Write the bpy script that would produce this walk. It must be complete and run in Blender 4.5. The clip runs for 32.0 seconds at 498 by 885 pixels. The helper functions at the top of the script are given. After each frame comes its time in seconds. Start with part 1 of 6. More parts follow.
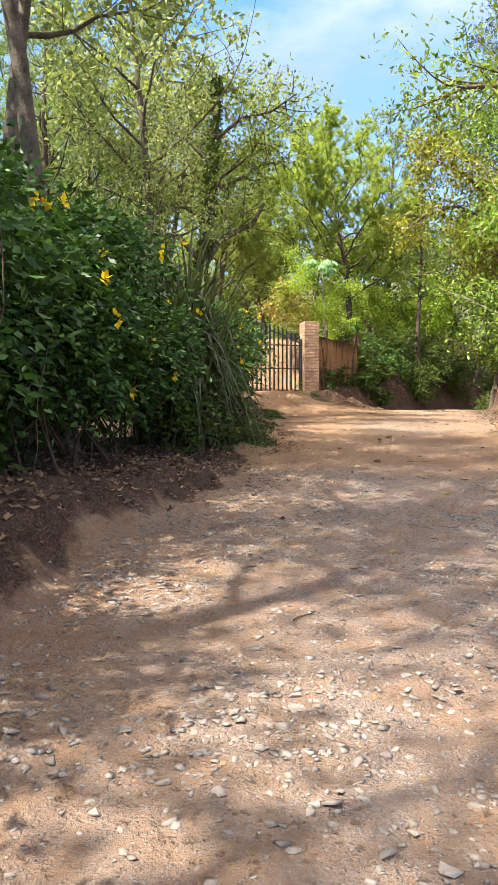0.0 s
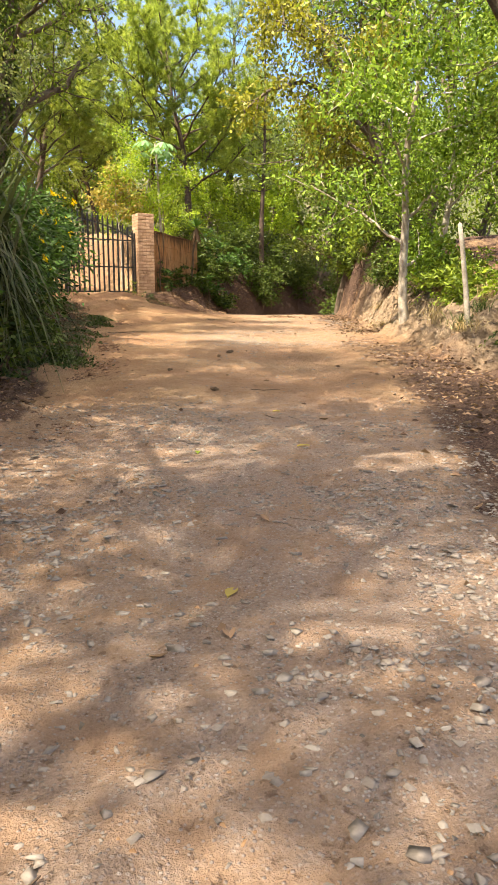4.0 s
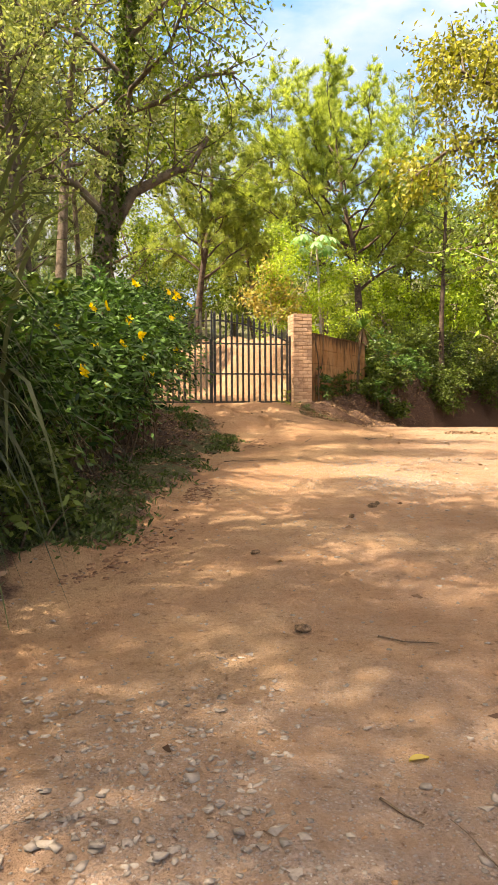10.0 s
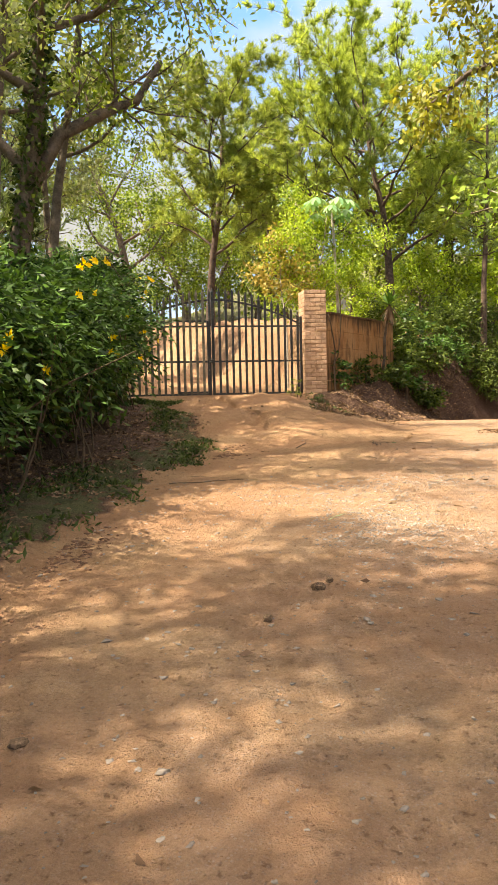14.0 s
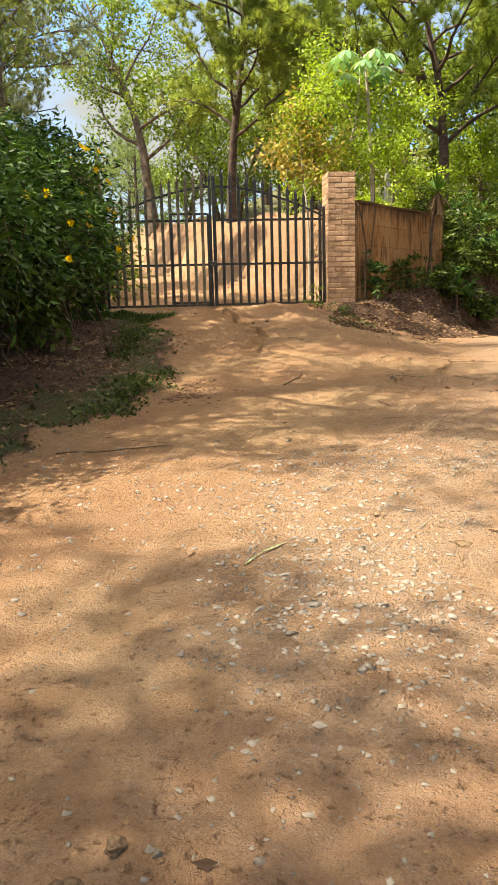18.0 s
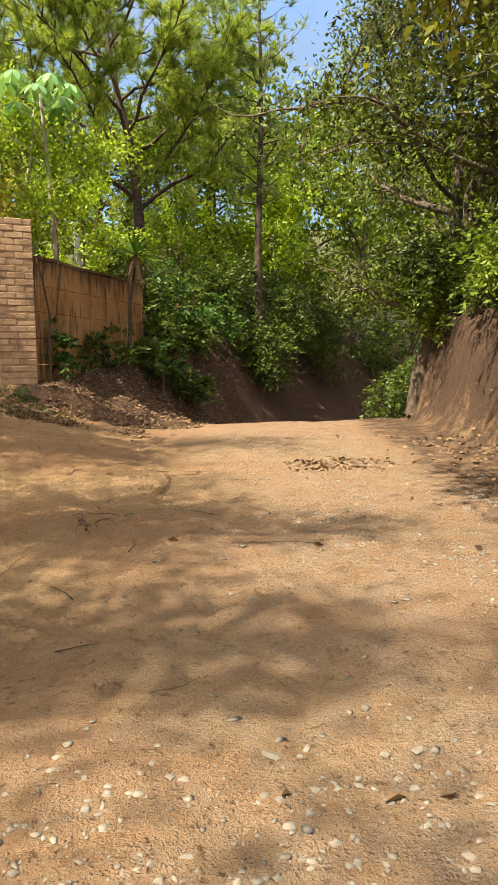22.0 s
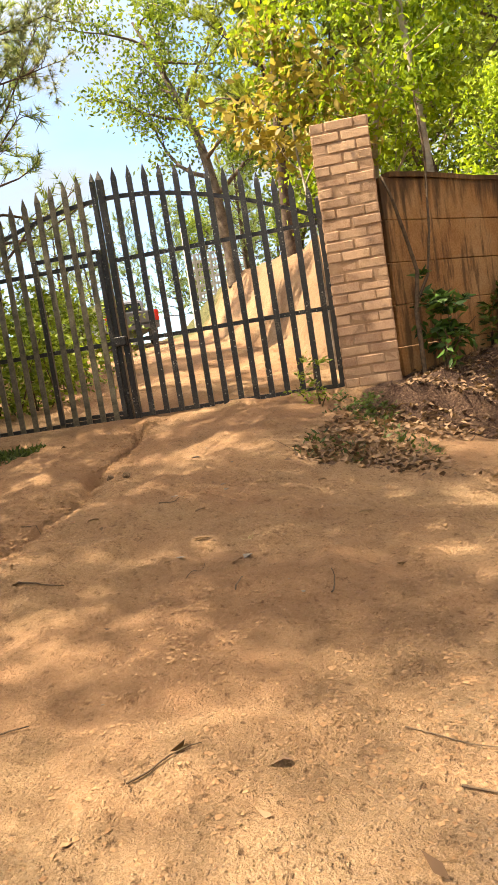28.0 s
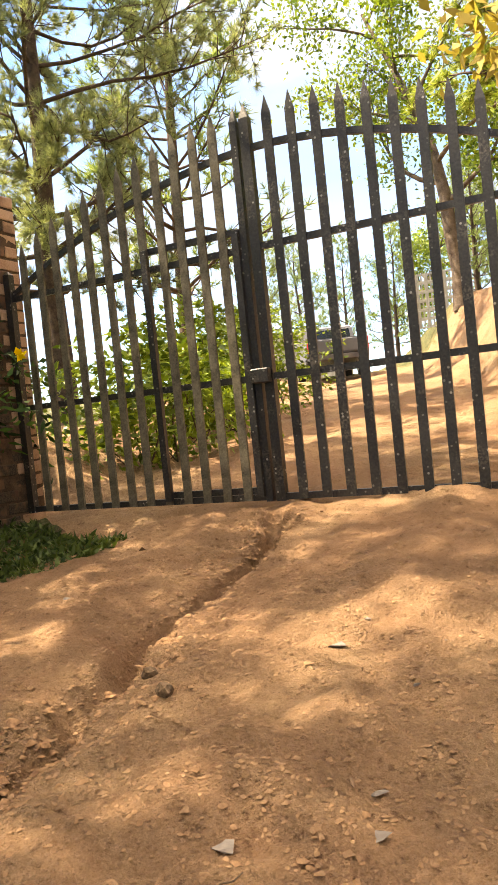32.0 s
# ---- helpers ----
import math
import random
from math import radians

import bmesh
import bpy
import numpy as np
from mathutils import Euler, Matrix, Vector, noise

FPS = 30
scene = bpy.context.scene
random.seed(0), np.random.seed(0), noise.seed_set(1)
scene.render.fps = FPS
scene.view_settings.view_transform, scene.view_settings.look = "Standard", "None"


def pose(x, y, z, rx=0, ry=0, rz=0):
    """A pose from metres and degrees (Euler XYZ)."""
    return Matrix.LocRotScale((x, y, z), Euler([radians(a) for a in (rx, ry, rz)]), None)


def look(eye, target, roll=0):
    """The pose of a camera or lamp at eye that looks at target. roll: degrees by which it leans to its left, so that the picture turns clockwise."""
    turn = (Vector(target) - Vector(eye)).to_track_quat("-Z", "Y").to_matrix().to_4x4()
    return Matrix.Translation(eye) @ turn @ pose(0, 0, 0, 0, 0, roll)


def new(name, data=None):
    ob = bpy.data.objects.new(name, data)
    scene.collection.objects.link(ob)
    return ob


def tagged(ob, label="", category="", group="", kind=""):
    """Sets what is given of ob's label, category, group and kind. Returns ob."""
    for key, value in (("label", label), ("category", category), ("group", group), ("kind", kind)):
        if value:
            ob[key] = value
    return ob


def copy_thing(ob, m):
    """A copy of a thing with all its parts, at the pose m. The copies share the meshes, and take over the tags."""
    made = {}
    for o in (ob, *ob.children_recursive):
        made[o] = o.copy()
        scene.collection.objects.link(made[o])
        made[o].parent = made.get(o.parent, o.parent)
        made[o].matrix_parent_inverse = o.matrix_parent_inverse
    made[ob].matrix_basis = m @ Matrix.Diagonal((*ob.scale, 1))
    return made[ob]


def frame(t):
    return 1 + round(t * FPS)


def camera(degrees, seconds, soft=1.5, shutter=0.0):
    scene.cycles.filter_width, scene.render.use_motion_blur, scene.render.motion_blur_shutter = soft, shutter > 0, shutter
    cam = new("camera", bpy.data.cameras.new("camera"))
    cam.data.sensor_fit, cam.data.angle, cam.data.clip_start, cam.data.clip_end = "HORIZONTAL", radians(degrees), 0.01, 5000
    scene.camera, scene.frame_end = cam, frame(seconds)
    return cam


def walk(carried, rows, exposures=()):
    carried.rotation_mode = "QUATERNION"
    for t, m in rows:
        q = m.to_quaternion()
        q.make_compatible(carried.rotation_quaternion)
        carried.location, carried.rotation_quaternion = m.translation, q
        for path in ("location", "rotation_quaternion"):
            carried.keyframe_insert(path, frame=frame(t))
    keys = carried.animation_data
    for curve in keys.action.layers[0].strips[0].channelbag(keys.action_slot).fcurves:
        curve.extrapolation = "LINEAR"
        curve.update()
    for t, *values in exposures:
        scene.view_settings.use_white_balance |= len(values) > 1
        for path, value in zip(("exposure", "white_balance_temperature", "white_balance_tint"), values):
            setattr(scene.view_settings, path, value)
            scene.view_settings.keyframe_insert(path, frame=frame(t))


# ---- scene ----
# ---- camera ----
EXPOSURE = 1.60
cam = camera(36.8, 32.0)
PATH = [
    (0, (0.002, 0.157, 1.214), (-0.002, 1.756, 1.155), -0.1),
    (0.5, (0.013, 0.338, 1.198), (0.098, 1.933, 1.090), -0.6),
    (1, (0.096, 0.615, 1.240), (0.207, 2.204, 1.083), -0.3),
    (1.5, (0.167, 0.841, 1.237), (0.318, 2.423, 1.054), 0.1),
    (2, (0.219, 1.181, 1.282), (0.470, 2.744, 1.052), 1.2),
    (2.5, (0.272, 1.453, 1.295), (0.601, 2.999, 1.047), 1.3),
    (4.5, (0.525, 2.634, 1.416), (0.830, 4.181, 1.144), -0.5),
    (5, (0.606, 2.958, 1.456), (0.866, 4.514, 1.191), 0.1),
    (5.5, (0.670, 3.340, 1.498), (0.886, 4.902, 1.226), 1.0),
    (6, (0.818, 3.686, 1.491), (1.018, 5.250, 1.229), 0.8),
    (6.5, (0.967, 3.970, 1.552), (1.126, 5.543, 1.302), 0.5),
    (7, (1.072, 4.331, 1.570), (1.186, 5.909, 1.330), 0.3),
    (7.5, (1.188, 4.634, 1.590), (1.278, 6.214, 1.353), 0.3),
    (8, (1.318, 4.965, 1.639), (1.351, 6.546, 1.402), 0.5),
    (8.5, (1.360, 5.320, 1.649), (1.334, 6.910, 1.474), 0.7),
    (9, (1.410, 5.661, 1.682), (1.357, 7.256, 1.568), 0.7),
    (9.5, (1.516, 6.039, 1.722), (1.442, 7.636, 1.652), 0.3),
    (10, (1.597, 6.385, 1.712), (1.534, 7.982, 1.657), -0.4),
    (10.5, (1.697, 6.764, 1.746), (1.678, 8.362, 1.678), -0.9),
    (11, (1.876, 7.117, 1.809), (1.844, 8.714, 1.726), -1.2),
    (11.5, (2.022, 7.431, 1.824), (1.974, 9.028, 1.735), -1.4),
    (12, (2.204, 7.823, 1.860), (2.152, 9.420, 1.773), -1.4),
    (12.5, (2.404, 8.215, 1.914), (2.341, 9.811, 1.823), -0.7),
    (13, (2.520, 8.545, 1.926), (2.430, 10.139, 1.834), -1.1),
    (13.5, (2.586, 8.928, 1.948), (2.484, 10.522, 1.856), -1.2),
    (14, (2.634, 9.363, 1.985), (2.464, 10.951, 1.894), -1.3),
    (14.5, (2.642, 9.819, 1.981), (2.435, 11.402, 1.876), -1.7),
    (16.5, (3.019, 11.419, 2.033), (2.682, 12.968, 1.812), -1.4),
    (17, (3.138, 11.814, 2.062), (2.747, 13.346, 1.815), -0.7),
    (17.5, (3.198, 12.221, 2.106), (2.873, 13.763, 1.833), -0.9),
    (18, (3.270, 12.655, 2.107), (2.982, 14.203, 1.820), -1.5),
    (18.5, (3.271, 13.066, 2.118), (2.998, 14.616, 1.830), -1.8),
    (19, (3.245, 13.519, 2.154), (3.000, 15.074, 1.863), -1.9),
    (19.5, (3.281, 14.001, 2.162), (3.070, 15.558, 1.866), -2.0),
    (20, (3.290, 14.481, 2.146), (3.218, 16.050, 1.842), -2.1),
    (20.5, (3.298, 14.882, 2.175), (3.381, 16.450, 1.866), -2.6),
    (21, (3.342, 15.282, 2.227), (3.468, 16.851, 1.943), -2.5),
    (21.5, (3.332, 15.713, 2.251), (3.527, 17.290, 2.071), -2.2),
    (22, (3.419, 16.174, 2.250), (3.750, 17.733, 2.102), -1.0),
    (22.5, (3.498, 16.530, 2.315), (3.818, 18.094, 2.193), -0.9),
    (23, (3.541, 16.977, 2.361), (3.867, 18.542, 2.312), -1.9),
    (23.5, (3.617, 17.390, 2.380), (3.894, 18.964, 2.439), -3.0),
    (24, (3.660, 17.786, 2.385), (3.805, 19.378, 2.467), -3.2),
    (24.5, (3.727, 18.219, 2.403), (3.726, 19.819, 2.416), -3.9),
    (25, (3.870, 18.651, 2.442), (3.688, 20.240, 2.391), -3.9),
    (25.5, (4.012, 19.114, 2.436), (3.735, 20.687, 2.352), -5.2),
    (26, (4.170, 19.549, 2.423), (3.847, 21.109, 2.272), -5.7),
    (26.5, (4.272, 20.087, 2.379), (3.808, 21.611, 2.231), -6.3),
    (28.5, (4.628, 21.781, 2.546), (3.832, 23.158, 2.367), -8.5),
    (29, (4.585, 22.221, 2.534), (3.690, 23.534, 2.352), -7.4),
    (29.5, (4.421, 22.633, 2.536), (3.439, 23.887, 2.384), -7.5),
    (30, (4.233, 23.023, 2.543), (3.174, 24.217, 2.422), -7.5),
    (30.5, (3.984, 23.458, 2.583), (2.833, 24.566, 2.489), -7.9),
    (31, (3.678, 23.776, 2.633), (2.521, 24.877, 2.537), -7.6),
    (31.5, (3.402, 24.121, 2.647), (2.252, 25.228, 2.547), -8.3),
    (32, (3.105, 24.444, 2.688), (2.018, 25.617, 2.643), -5.9),
]
walk(cam, [(t, look(eye, target, roll)) for t, eye, target, roll in PATH], [(t, EXPOSURE + e, float(np.interp(t, (0, 1.5, 3, 7, 10, 13, 17, 19, 22, 26, 30), (6700, 7500, 7600, 8200, 8700, 8300, 8000, 7800, 8000, 8200, 9000))), float(np.interp(t, (0, 8, 10, 14, 18, 20, 24, 27, 30), (13, 14, 19, 15, 10, 7, 7, 15, 16)))) for t, e in ((0, 0.54), (2, 0.34), (5, 0.74), (7, 0.78), (9, 0.74), (11, 0.72), (13, 0.62), (16, 0.66), (17, 0.64), (18, 0.46), (19, 0.24), (20, -0.06), (21, 0.04), (22, 0.20), (24, 0.30), (25, 0.34), (26.5, 0.58), (29, 0.80), (32, 0.98))])

# ---- world, sun ----
SUN_EL, SUN_AZ = radians(58), radians(240)      # azimuth clockwise from +y
sun_way = Vector((math.sin(SUN_AZ) * math.cos(SUN_EL), math.cos(SUN_AZ) * math.cos(SUN_EL), math.sin(SUN_EL)))
world = bpy.data.worlds.new("world")
scene.world = world
world.use_nodes = True
wn, wl = world.node_tree.nodes, world.node_tree.links
wn.clear()
sky = wn.new("ShaderNodeTexSky")
sky.sky_type, sky.sun_disc = "NISHITA", False
sky.sun_elevation, sky.sun_rotation = SUN_EL, SUN_AZ
sky.air_density, sky.dust_density, sky.ozone_density = 1.0, 0.25, 2.0
w_geo = wn.new("ShaderNodeTexCoord")
w_map = wn.new("ShaderNodeMapping")
w_map.inputs["Scale"].default_value = (1.0, 1.0, 2.4)
w_noise = wn.new("ShaderNodeTexNoise")
w_noise.inputs["Scale"].default_value, w_noise.inputs["Detail"].default_value, w_noise.inputs["Roughness"].default_value = 1.9, 9, 0.55
w_ramp = wn.new("ShaderNodeValToRGB")
w_ramp.color_ramp.elements[0].position, w_ramp.color_ramp.elements[1].position = 0.42, 0.66
w_mix = wn.new("ShaderNodeMix")
w_mix.data_type = "RGBA"
w_bg = wn.new("ShaderNodeBackground")
w_bg.inputs["Strength"].default_value = 0.15
w_out = wn.new("ShaderNodeOutputWorld")
wl.new(w_geo.outputs["Generated"], w_map.inputs["Vector"])
wl.new(w_map.outputs["Vector"], w_noise.inputs["Vector"])
wl.new(w_noise.outputs["Fac"], w_ramp.inputs["Fac"])
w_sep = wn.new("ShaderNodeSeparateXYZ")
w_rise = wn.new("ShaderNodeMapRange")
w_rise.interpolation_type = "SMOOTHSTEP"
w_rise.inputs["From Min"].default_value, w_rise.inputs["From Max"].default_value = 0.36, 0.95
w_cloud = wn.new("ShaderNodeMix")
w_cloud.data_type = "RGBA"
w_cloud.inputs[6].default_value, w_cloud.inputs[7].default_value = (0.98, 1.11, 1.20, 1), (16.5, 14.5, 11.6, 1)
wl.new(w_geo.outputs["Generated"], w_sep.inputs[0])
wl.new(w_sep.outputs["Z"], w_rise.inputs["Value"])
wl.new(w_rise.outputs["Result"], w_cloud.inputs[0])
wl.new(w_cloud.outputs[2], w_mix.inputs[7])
wl.new(w_ramp.outputs["Color"], w_mix.inputs[0])
w_tint = wn.new("ShaderNodeMix")
w_tint.data_type, w_tint.blend_type = "RGBA", "MULTIPLY"
w_tint.inputs[0].default_value, w_tint.inputs[7].default_value = 1.0, (0.37, 0.54, 0.73, 1)
wl.new(sky.outputs["Color"], w_tint.inputs[6])
wl.new(w_tint.outputs[2], w_mix.inputs[6])
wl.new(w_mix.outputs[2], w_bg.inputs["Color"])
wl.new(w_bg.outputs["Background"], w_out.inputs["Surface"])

sun_data = bpy.data.lights.new("sun", "SUN")
sun_data.energy, sun_data.angle, sun_data.color = 3.7, radians(0.7), (1.0, 0.97, 0.86)
sun = new("sun", sun_data)
sun.matrix_world = look(sun_way * 60, (0, 0, 0))


# ---- materials ----
def node_mat(name):
    m = bpy.data.materials.new(name)
    m.use_nodes = True
    nt = m.node_tree
    nt.nodes.clear()
    out = nt.nodes.new("ShaderNodeOutputMaterial")
    return m, nt, out


def link(nt, a, b):
    nt.links.new(a, b)


def noise_node(nt, scale, detail=6, rough=0.6, vec=None):
    n = nt.nodes.new("ShaderNodeTexNoise")
    n.inputs["Scale"].default_value, n.inputs["Detail"].default_value, n.inputs["Roughness"].default_value = scale, detail, rough
    if vec is not None:
        link(nt, vec, n.inputs["Vector"])
    return n.outputs["Fac"]


def ramp(nt, fac, stops):
    r = nt.nodes.new("ShaderNodeValToRGB")
    els = r.color_ramp.elements
    while len(els) < len(stops):
        els.new(0.5)
    for e, (p, c) in zip(els, stops):
        e.position, e.color = p, (*c, 1)
    link(nt, fac, r.inputs["Fac"])
    return r.outputs["Color"]


def mix(nt, fac, a, b, kind="MIX"):
    m = nt.nodes.new("ShaderNodeMix")
    m.data_type, m.blend_type = "RGBA", kind
    for val, idx in ((fac, 0), (a, 6), (b, 7)):
        if isinstance(val, (int, float)):
            m.inputs[idx].default_value = val
        elif isinstance(val, tuple):
            m.inputs[idx].default_value = (*val, 1)
        else:
            link(nt, val, m.inputs[idx])
    return m.outputs[2]


def math_node(nt, op, a, b=0.0):
    m = nt.nodes.new("ShaderNodeMath")
    m.operation = op
    for val, idx in ((a, 0), (b, 1)):
        if isinstance(val, (int, float)):
            m.inputs[idx].default_value = val
        else:
            link(nt, val, m.inputs[idx])
    return m.outputs[0]


def principled(nt, out, color, rough=0.8, metal=0.0, bump=None, strength=0.4, dist=0.01, spec=0.3):
    p = nt.nodes.new("ShaderNodeBsdfPrincipled")
    for val, key in ((color, "Base Color"), (rough, "Roughness")):
        if isinstance(val, tuple):
            p.inputs[key].default_value = (*val, 1)
        elif isinstance(val, (int, float)):
            p.inputs[key].default_value = val
        else:
            link(nt, val, p.inputs[key])
    p.inputs["Metallic"].default_value = metal
    p.inputs["Specular IOR Level"].default_value = spec
    if bump is not None:
        b = nt.nodes.new("ShaderNodeBump")
        b.inputs["Strength"].default_value, b.inputs["Distance"].default_value = strength, dist
        link(nt, bump, b.inputs["Height"])
        link(nt, b.outputs["Normal"], p.inputs["Normal"])
    link(nt, p.outputs["BSDF"], out.inputs["Surface"])
    return p


def position(nt):
    return nt.nodes.new("ShaderNodeNewGeometry").outputs["Position"]


def simple_mat(name, c1, c2, scale=8.0, rough=0.8, metal=0.0, bump=0.3, dist=0.01, spec=0.3, fine=60.0):
    """Two-tone surface with blotches, grain and relief."""
    m, nt, out = node_mat(name)
    pos = nt.nodes.new("ShaderNodeTexCoord").outputs["Object"]
    a = noise_node(nt, scale, 5, 0.6, pos)
    b = noise_node(nt, fine, 3, 0.6, pos)
    f = math_node(nt, "ADD", math_node(nt, "MULTIPLY", a, 0.65), math_node(nt, "MULTIPLY", b, 0.35))
    col = ramp(nt, f, [(0.36, c1), (0.64, c2)])
    principled(nt, out, col, rough, metal, f, bump, dist, spec)
    return m


def leaf_mat(name, dark, light, trans=0.45, rough=0.45):
    """Leaf: colour varies leaf by leaf; light passes through it."""
    m, nt, out = node_mat(name)
    rnd = nt.nodes.new("ShaderNodeNewGeometry").outputs["Random Per Island"]
    big = noise_node(nt, 0.7, 3, 0.5, position(nt))
    f = math_node(nt, "ADD", math_node(nt, "MULTIPLY", rnd, 0.6), math_node(nt, "MULTIPLY", big, 0.4))
    col = ramp(nt, f, [(0.18, dark), (0.72, light)])
    p = nt.nodes.new("ShaderNodeBsdfPrincipled")
    link(nt, col, p.inputs["Base Color"])
    p.inputs["Roughness"].default_value = rough
    p.inputs["Specular IOR Level"].default_value = 0.22
    t = nt.nodes.new("ShaderNodeBsdfTranslucent")
    link(nt, mix(nt, 0.6, col, (1.0, 1.0, 0.25), "MULTIPLY"), t.inputs["Color"])
    s = nt.nodes.new("ShaderNodeMixShader")
    s.inputs[0].default_value = trans
    link(nt, p.outputs["BSDF"], s.inputs[1])
    link(nt, t.outputs["BSDF"], s.inputs[2])
    link(nt, s.outputs["Shader"], out.inputs["Surface"])
    return m


def earth_mat():
    m, nt, out = node_mat("earth")
    pos = position(nt)
    big = noise_node(nt, 0.55, 5, 0.6, pos)
    mid = noise_node(nt, 4.0, 6, 0.65, pos)
    fine = noise_node(nt, 55.0, 5, 0.7, pos)
    grit = nt.nodes.new("ShaderNodeTexVoronoi")
    grit.inputs["Scale"].default_value = 46.0
    link(nt, pos, grit.inputs["Vector"])
    soil = ramp(nt, big, [(0.30, (0.283, 0.128, 0.052)), (0.5, (0.359, 0.193, 0.079)), (0.70, (0.390, 0.261, 0.128))])
    soil = mix(nt, 0.55, soil, ramp(nt, mid, [(0.3, (0.199, 0.105, 0.048)), (0.65, (0.412, 0.276, 0.144))]))
    micro = noise_node(nt, 190.0, 3, 0.7, pos)
    soil = mix(nt, 0.35, soil, ramp(nt, fine, [(0.35, (0.162, 0.095, 0.057)), (0.65, (0.440, 0.309, 0.212))]))
    soil = mix(nt, 0.30, soil, ramp(nt, micro, [(0.38, (0.145, 0.080, 0.044)), (0.62, (0.485, 0.330, 0.220))]))
    clod = noise_node(nt, 13.0, 5, 0.65, pos)
    soil = mix(nt, ramp_val(nt, clod, 0.48, 0.30), soil, mix(nt, 0.5, soil, (0.194, 0.105, 0.055)))
    soil = mix(nt, math_node(nt, "MULTIPLY", ramp_val(nt, clod, 0.55, 0.72), 0.5), soil, (0.440, 0.281, 0.165))
    att = lambda n: _attr(nt, n)
    bare = math_node(nt, "MULTIPLY", math_node(nt, "SUBTRACT", 1.0, att("gravel")), ramp_val(nt, big, 0.62, 0.38))
    soil = mix(nt, math_node(nt, "MULTIPLY", bare, 0.55), soil, (0.273, 0.144, 0.081))
    soil = mix(nt, math_node(nt, "MULTIPLY", att("gravel"), 0.55), soil, ramp(nt, mid, [(0.3, (0.242, 0.165, 0.127)), (0.65, (0.388, 0.290, 0.226))]))
    grey = ramp(nt, fine, [(0.35, (0.145, 0.115, 0.105)), (0.65, (0.330, 0.280, 0.264))])
    stony = math_node(nt, "MULTIPLY", att("gravel"), ramp_val(nt, mid, 0.36, 0.62))
    col = mix(nt, math_node(nt, "MULTIPLY", stony, 0.5), soil, grey)
    spots = ramp_val(nt, grit.outputs["Distance"], 0.30, 0.12)
    col = mix(nt, math_node(nt, "MULTIPLY", math_node(nt, "MULTIPLY", spots, att("gravel")), 0.55), col, (0.349, 0.330, 0.330))
    chips = nt.nodes.new("ShaderNodeTexVoronoi")
    chips.inputs["Scale"].default_value = 75.0
    link(nt, pos, chips.inputs["Vector"])
    sep = nt.nodes.new("ShaderNodeSeparateColor")
    link(nt, chips.outputs["Color"], sep.inputs["Color"])
    there = math_node(nt, "MULTIPLY", ramp_val(nt, chips.outputs["Distance"], 0.46, 0.36), ramp_val(nt, sep.outputs["Red"], 0.50, 0.56))
    there = math_node(nt, "MULTIPLY", there, math_node(nt, "ADD", 0.05, math_node(nt, "MULTIPLY", att("gravel"), math_node(nt, "MULTIPLY", ramp_val(nt, mid, 0.38, 0.66), 0.75))))
    col = mix(nt, math_node(nt, "MULTIPLY", there, 0.85), col, ramp(nt, sep.outputs["Green"], [(0.0, (0.116, 0.090, 0.083)), (0.4, (0.272, 0.240, 0.231)), (1.0, (0.524, 0.480, 0.451))]))
    pits = ramp_val(nt, noise_node(nt, 26.0, 4, 0.6, pos), 0.40, 0.30)
    col = mix(nt, math_node(nt, "MULTIPLY", pits, 0.55), col, (0.126, 0.070, 0.039))
    lit = ramp(nt, fine, [(0.35, (0.039, 0.022, 0.017)), (0.55, (0.107, 0.064, 0.046)), (0.7, (0.213, 0.145, 0.105))])
    edge = ramp_val(nt, math_node(nt, "ADD", att("litter"), math_node(nt, "MULTIPLY", math_node(nt, "SUBTRACT", mid, 0.5), 0.8)), 0.35, 0.65)
    col = mix(nt, edge, col, lit)
    red = ramp(nt, clod, [(0.3, (0.151, 0.109, 0.077)), (0.7, (0.363, 0.281, 0.201))])
    col = mix(nt, math_node(nt, "MULTIPLY", att("clay"), 0.8), col, red)
    gr = ramp(nt, fine, [(0.35, (0.035, 0.06, 0.02)), (0.65, (0.09, 0.13, 0.045))])
    ged = ramp_val(nt, math_node(nt, "ADD", att("grass"), math_node(nt, "MULTIPLY", math_node(nt, "SUBTRACT", mid, 0.5), 0.9)), 0.4, 0.62)
    col = mix(nt, math_node(nt, "MULTIPLY", ged, 0.65), col, gr)
    h = math_node(nt, "ADD", math_node(nt, "MULTIPLY", mid, 0.5), math_node(nt, "MULTIPLY", fine, 0.5))
    h = math_node(nt, "ADD", math_node(nt, "ADD", h, math_node(nt, "MULTIPLY", clod, 0.7)), math_node(nt, "MULTIPLY", spots, 0.22))
    h = math_node(nt, "ADD", math_node(nt, "ADD", h, math_node(nt, "SUBTRACT", math_node(nt, "MULTIPLY", micro, 0.22), math_node(nt, "MULTIPLY", pits, 0.35))), math_node(nt, "MULTIPLY", there, 0.30))
    rubble = noise_node(nt, 24.0, 4, 0.7, pos)
    h = math_node(nt, "ADD", h, math_node(nt, "MULTIPLY", rubble, 0.55))
    principled(nt, out, col, 0.95, 0.0, h, 1.0, 0.06, 0.15)
    return m


def _attr(nt, name):
    a = nt.nodes.new("ShaderNodeAttribute")
    a.attribute_name = name
    return a.outputs["Fac"]


def ramp_val(nt, fac, a, b):
    n = nt.nodes.new("ShaderNodeMapRange")
    n.interpolation_type = "SMOOTHSTEP"
    link(nt, fac, n.inputs["Value"])
    n.inputs["From Min"].default_value, n.inputs["From Max"].default_value = a, b
    return n.outputs["Result"]


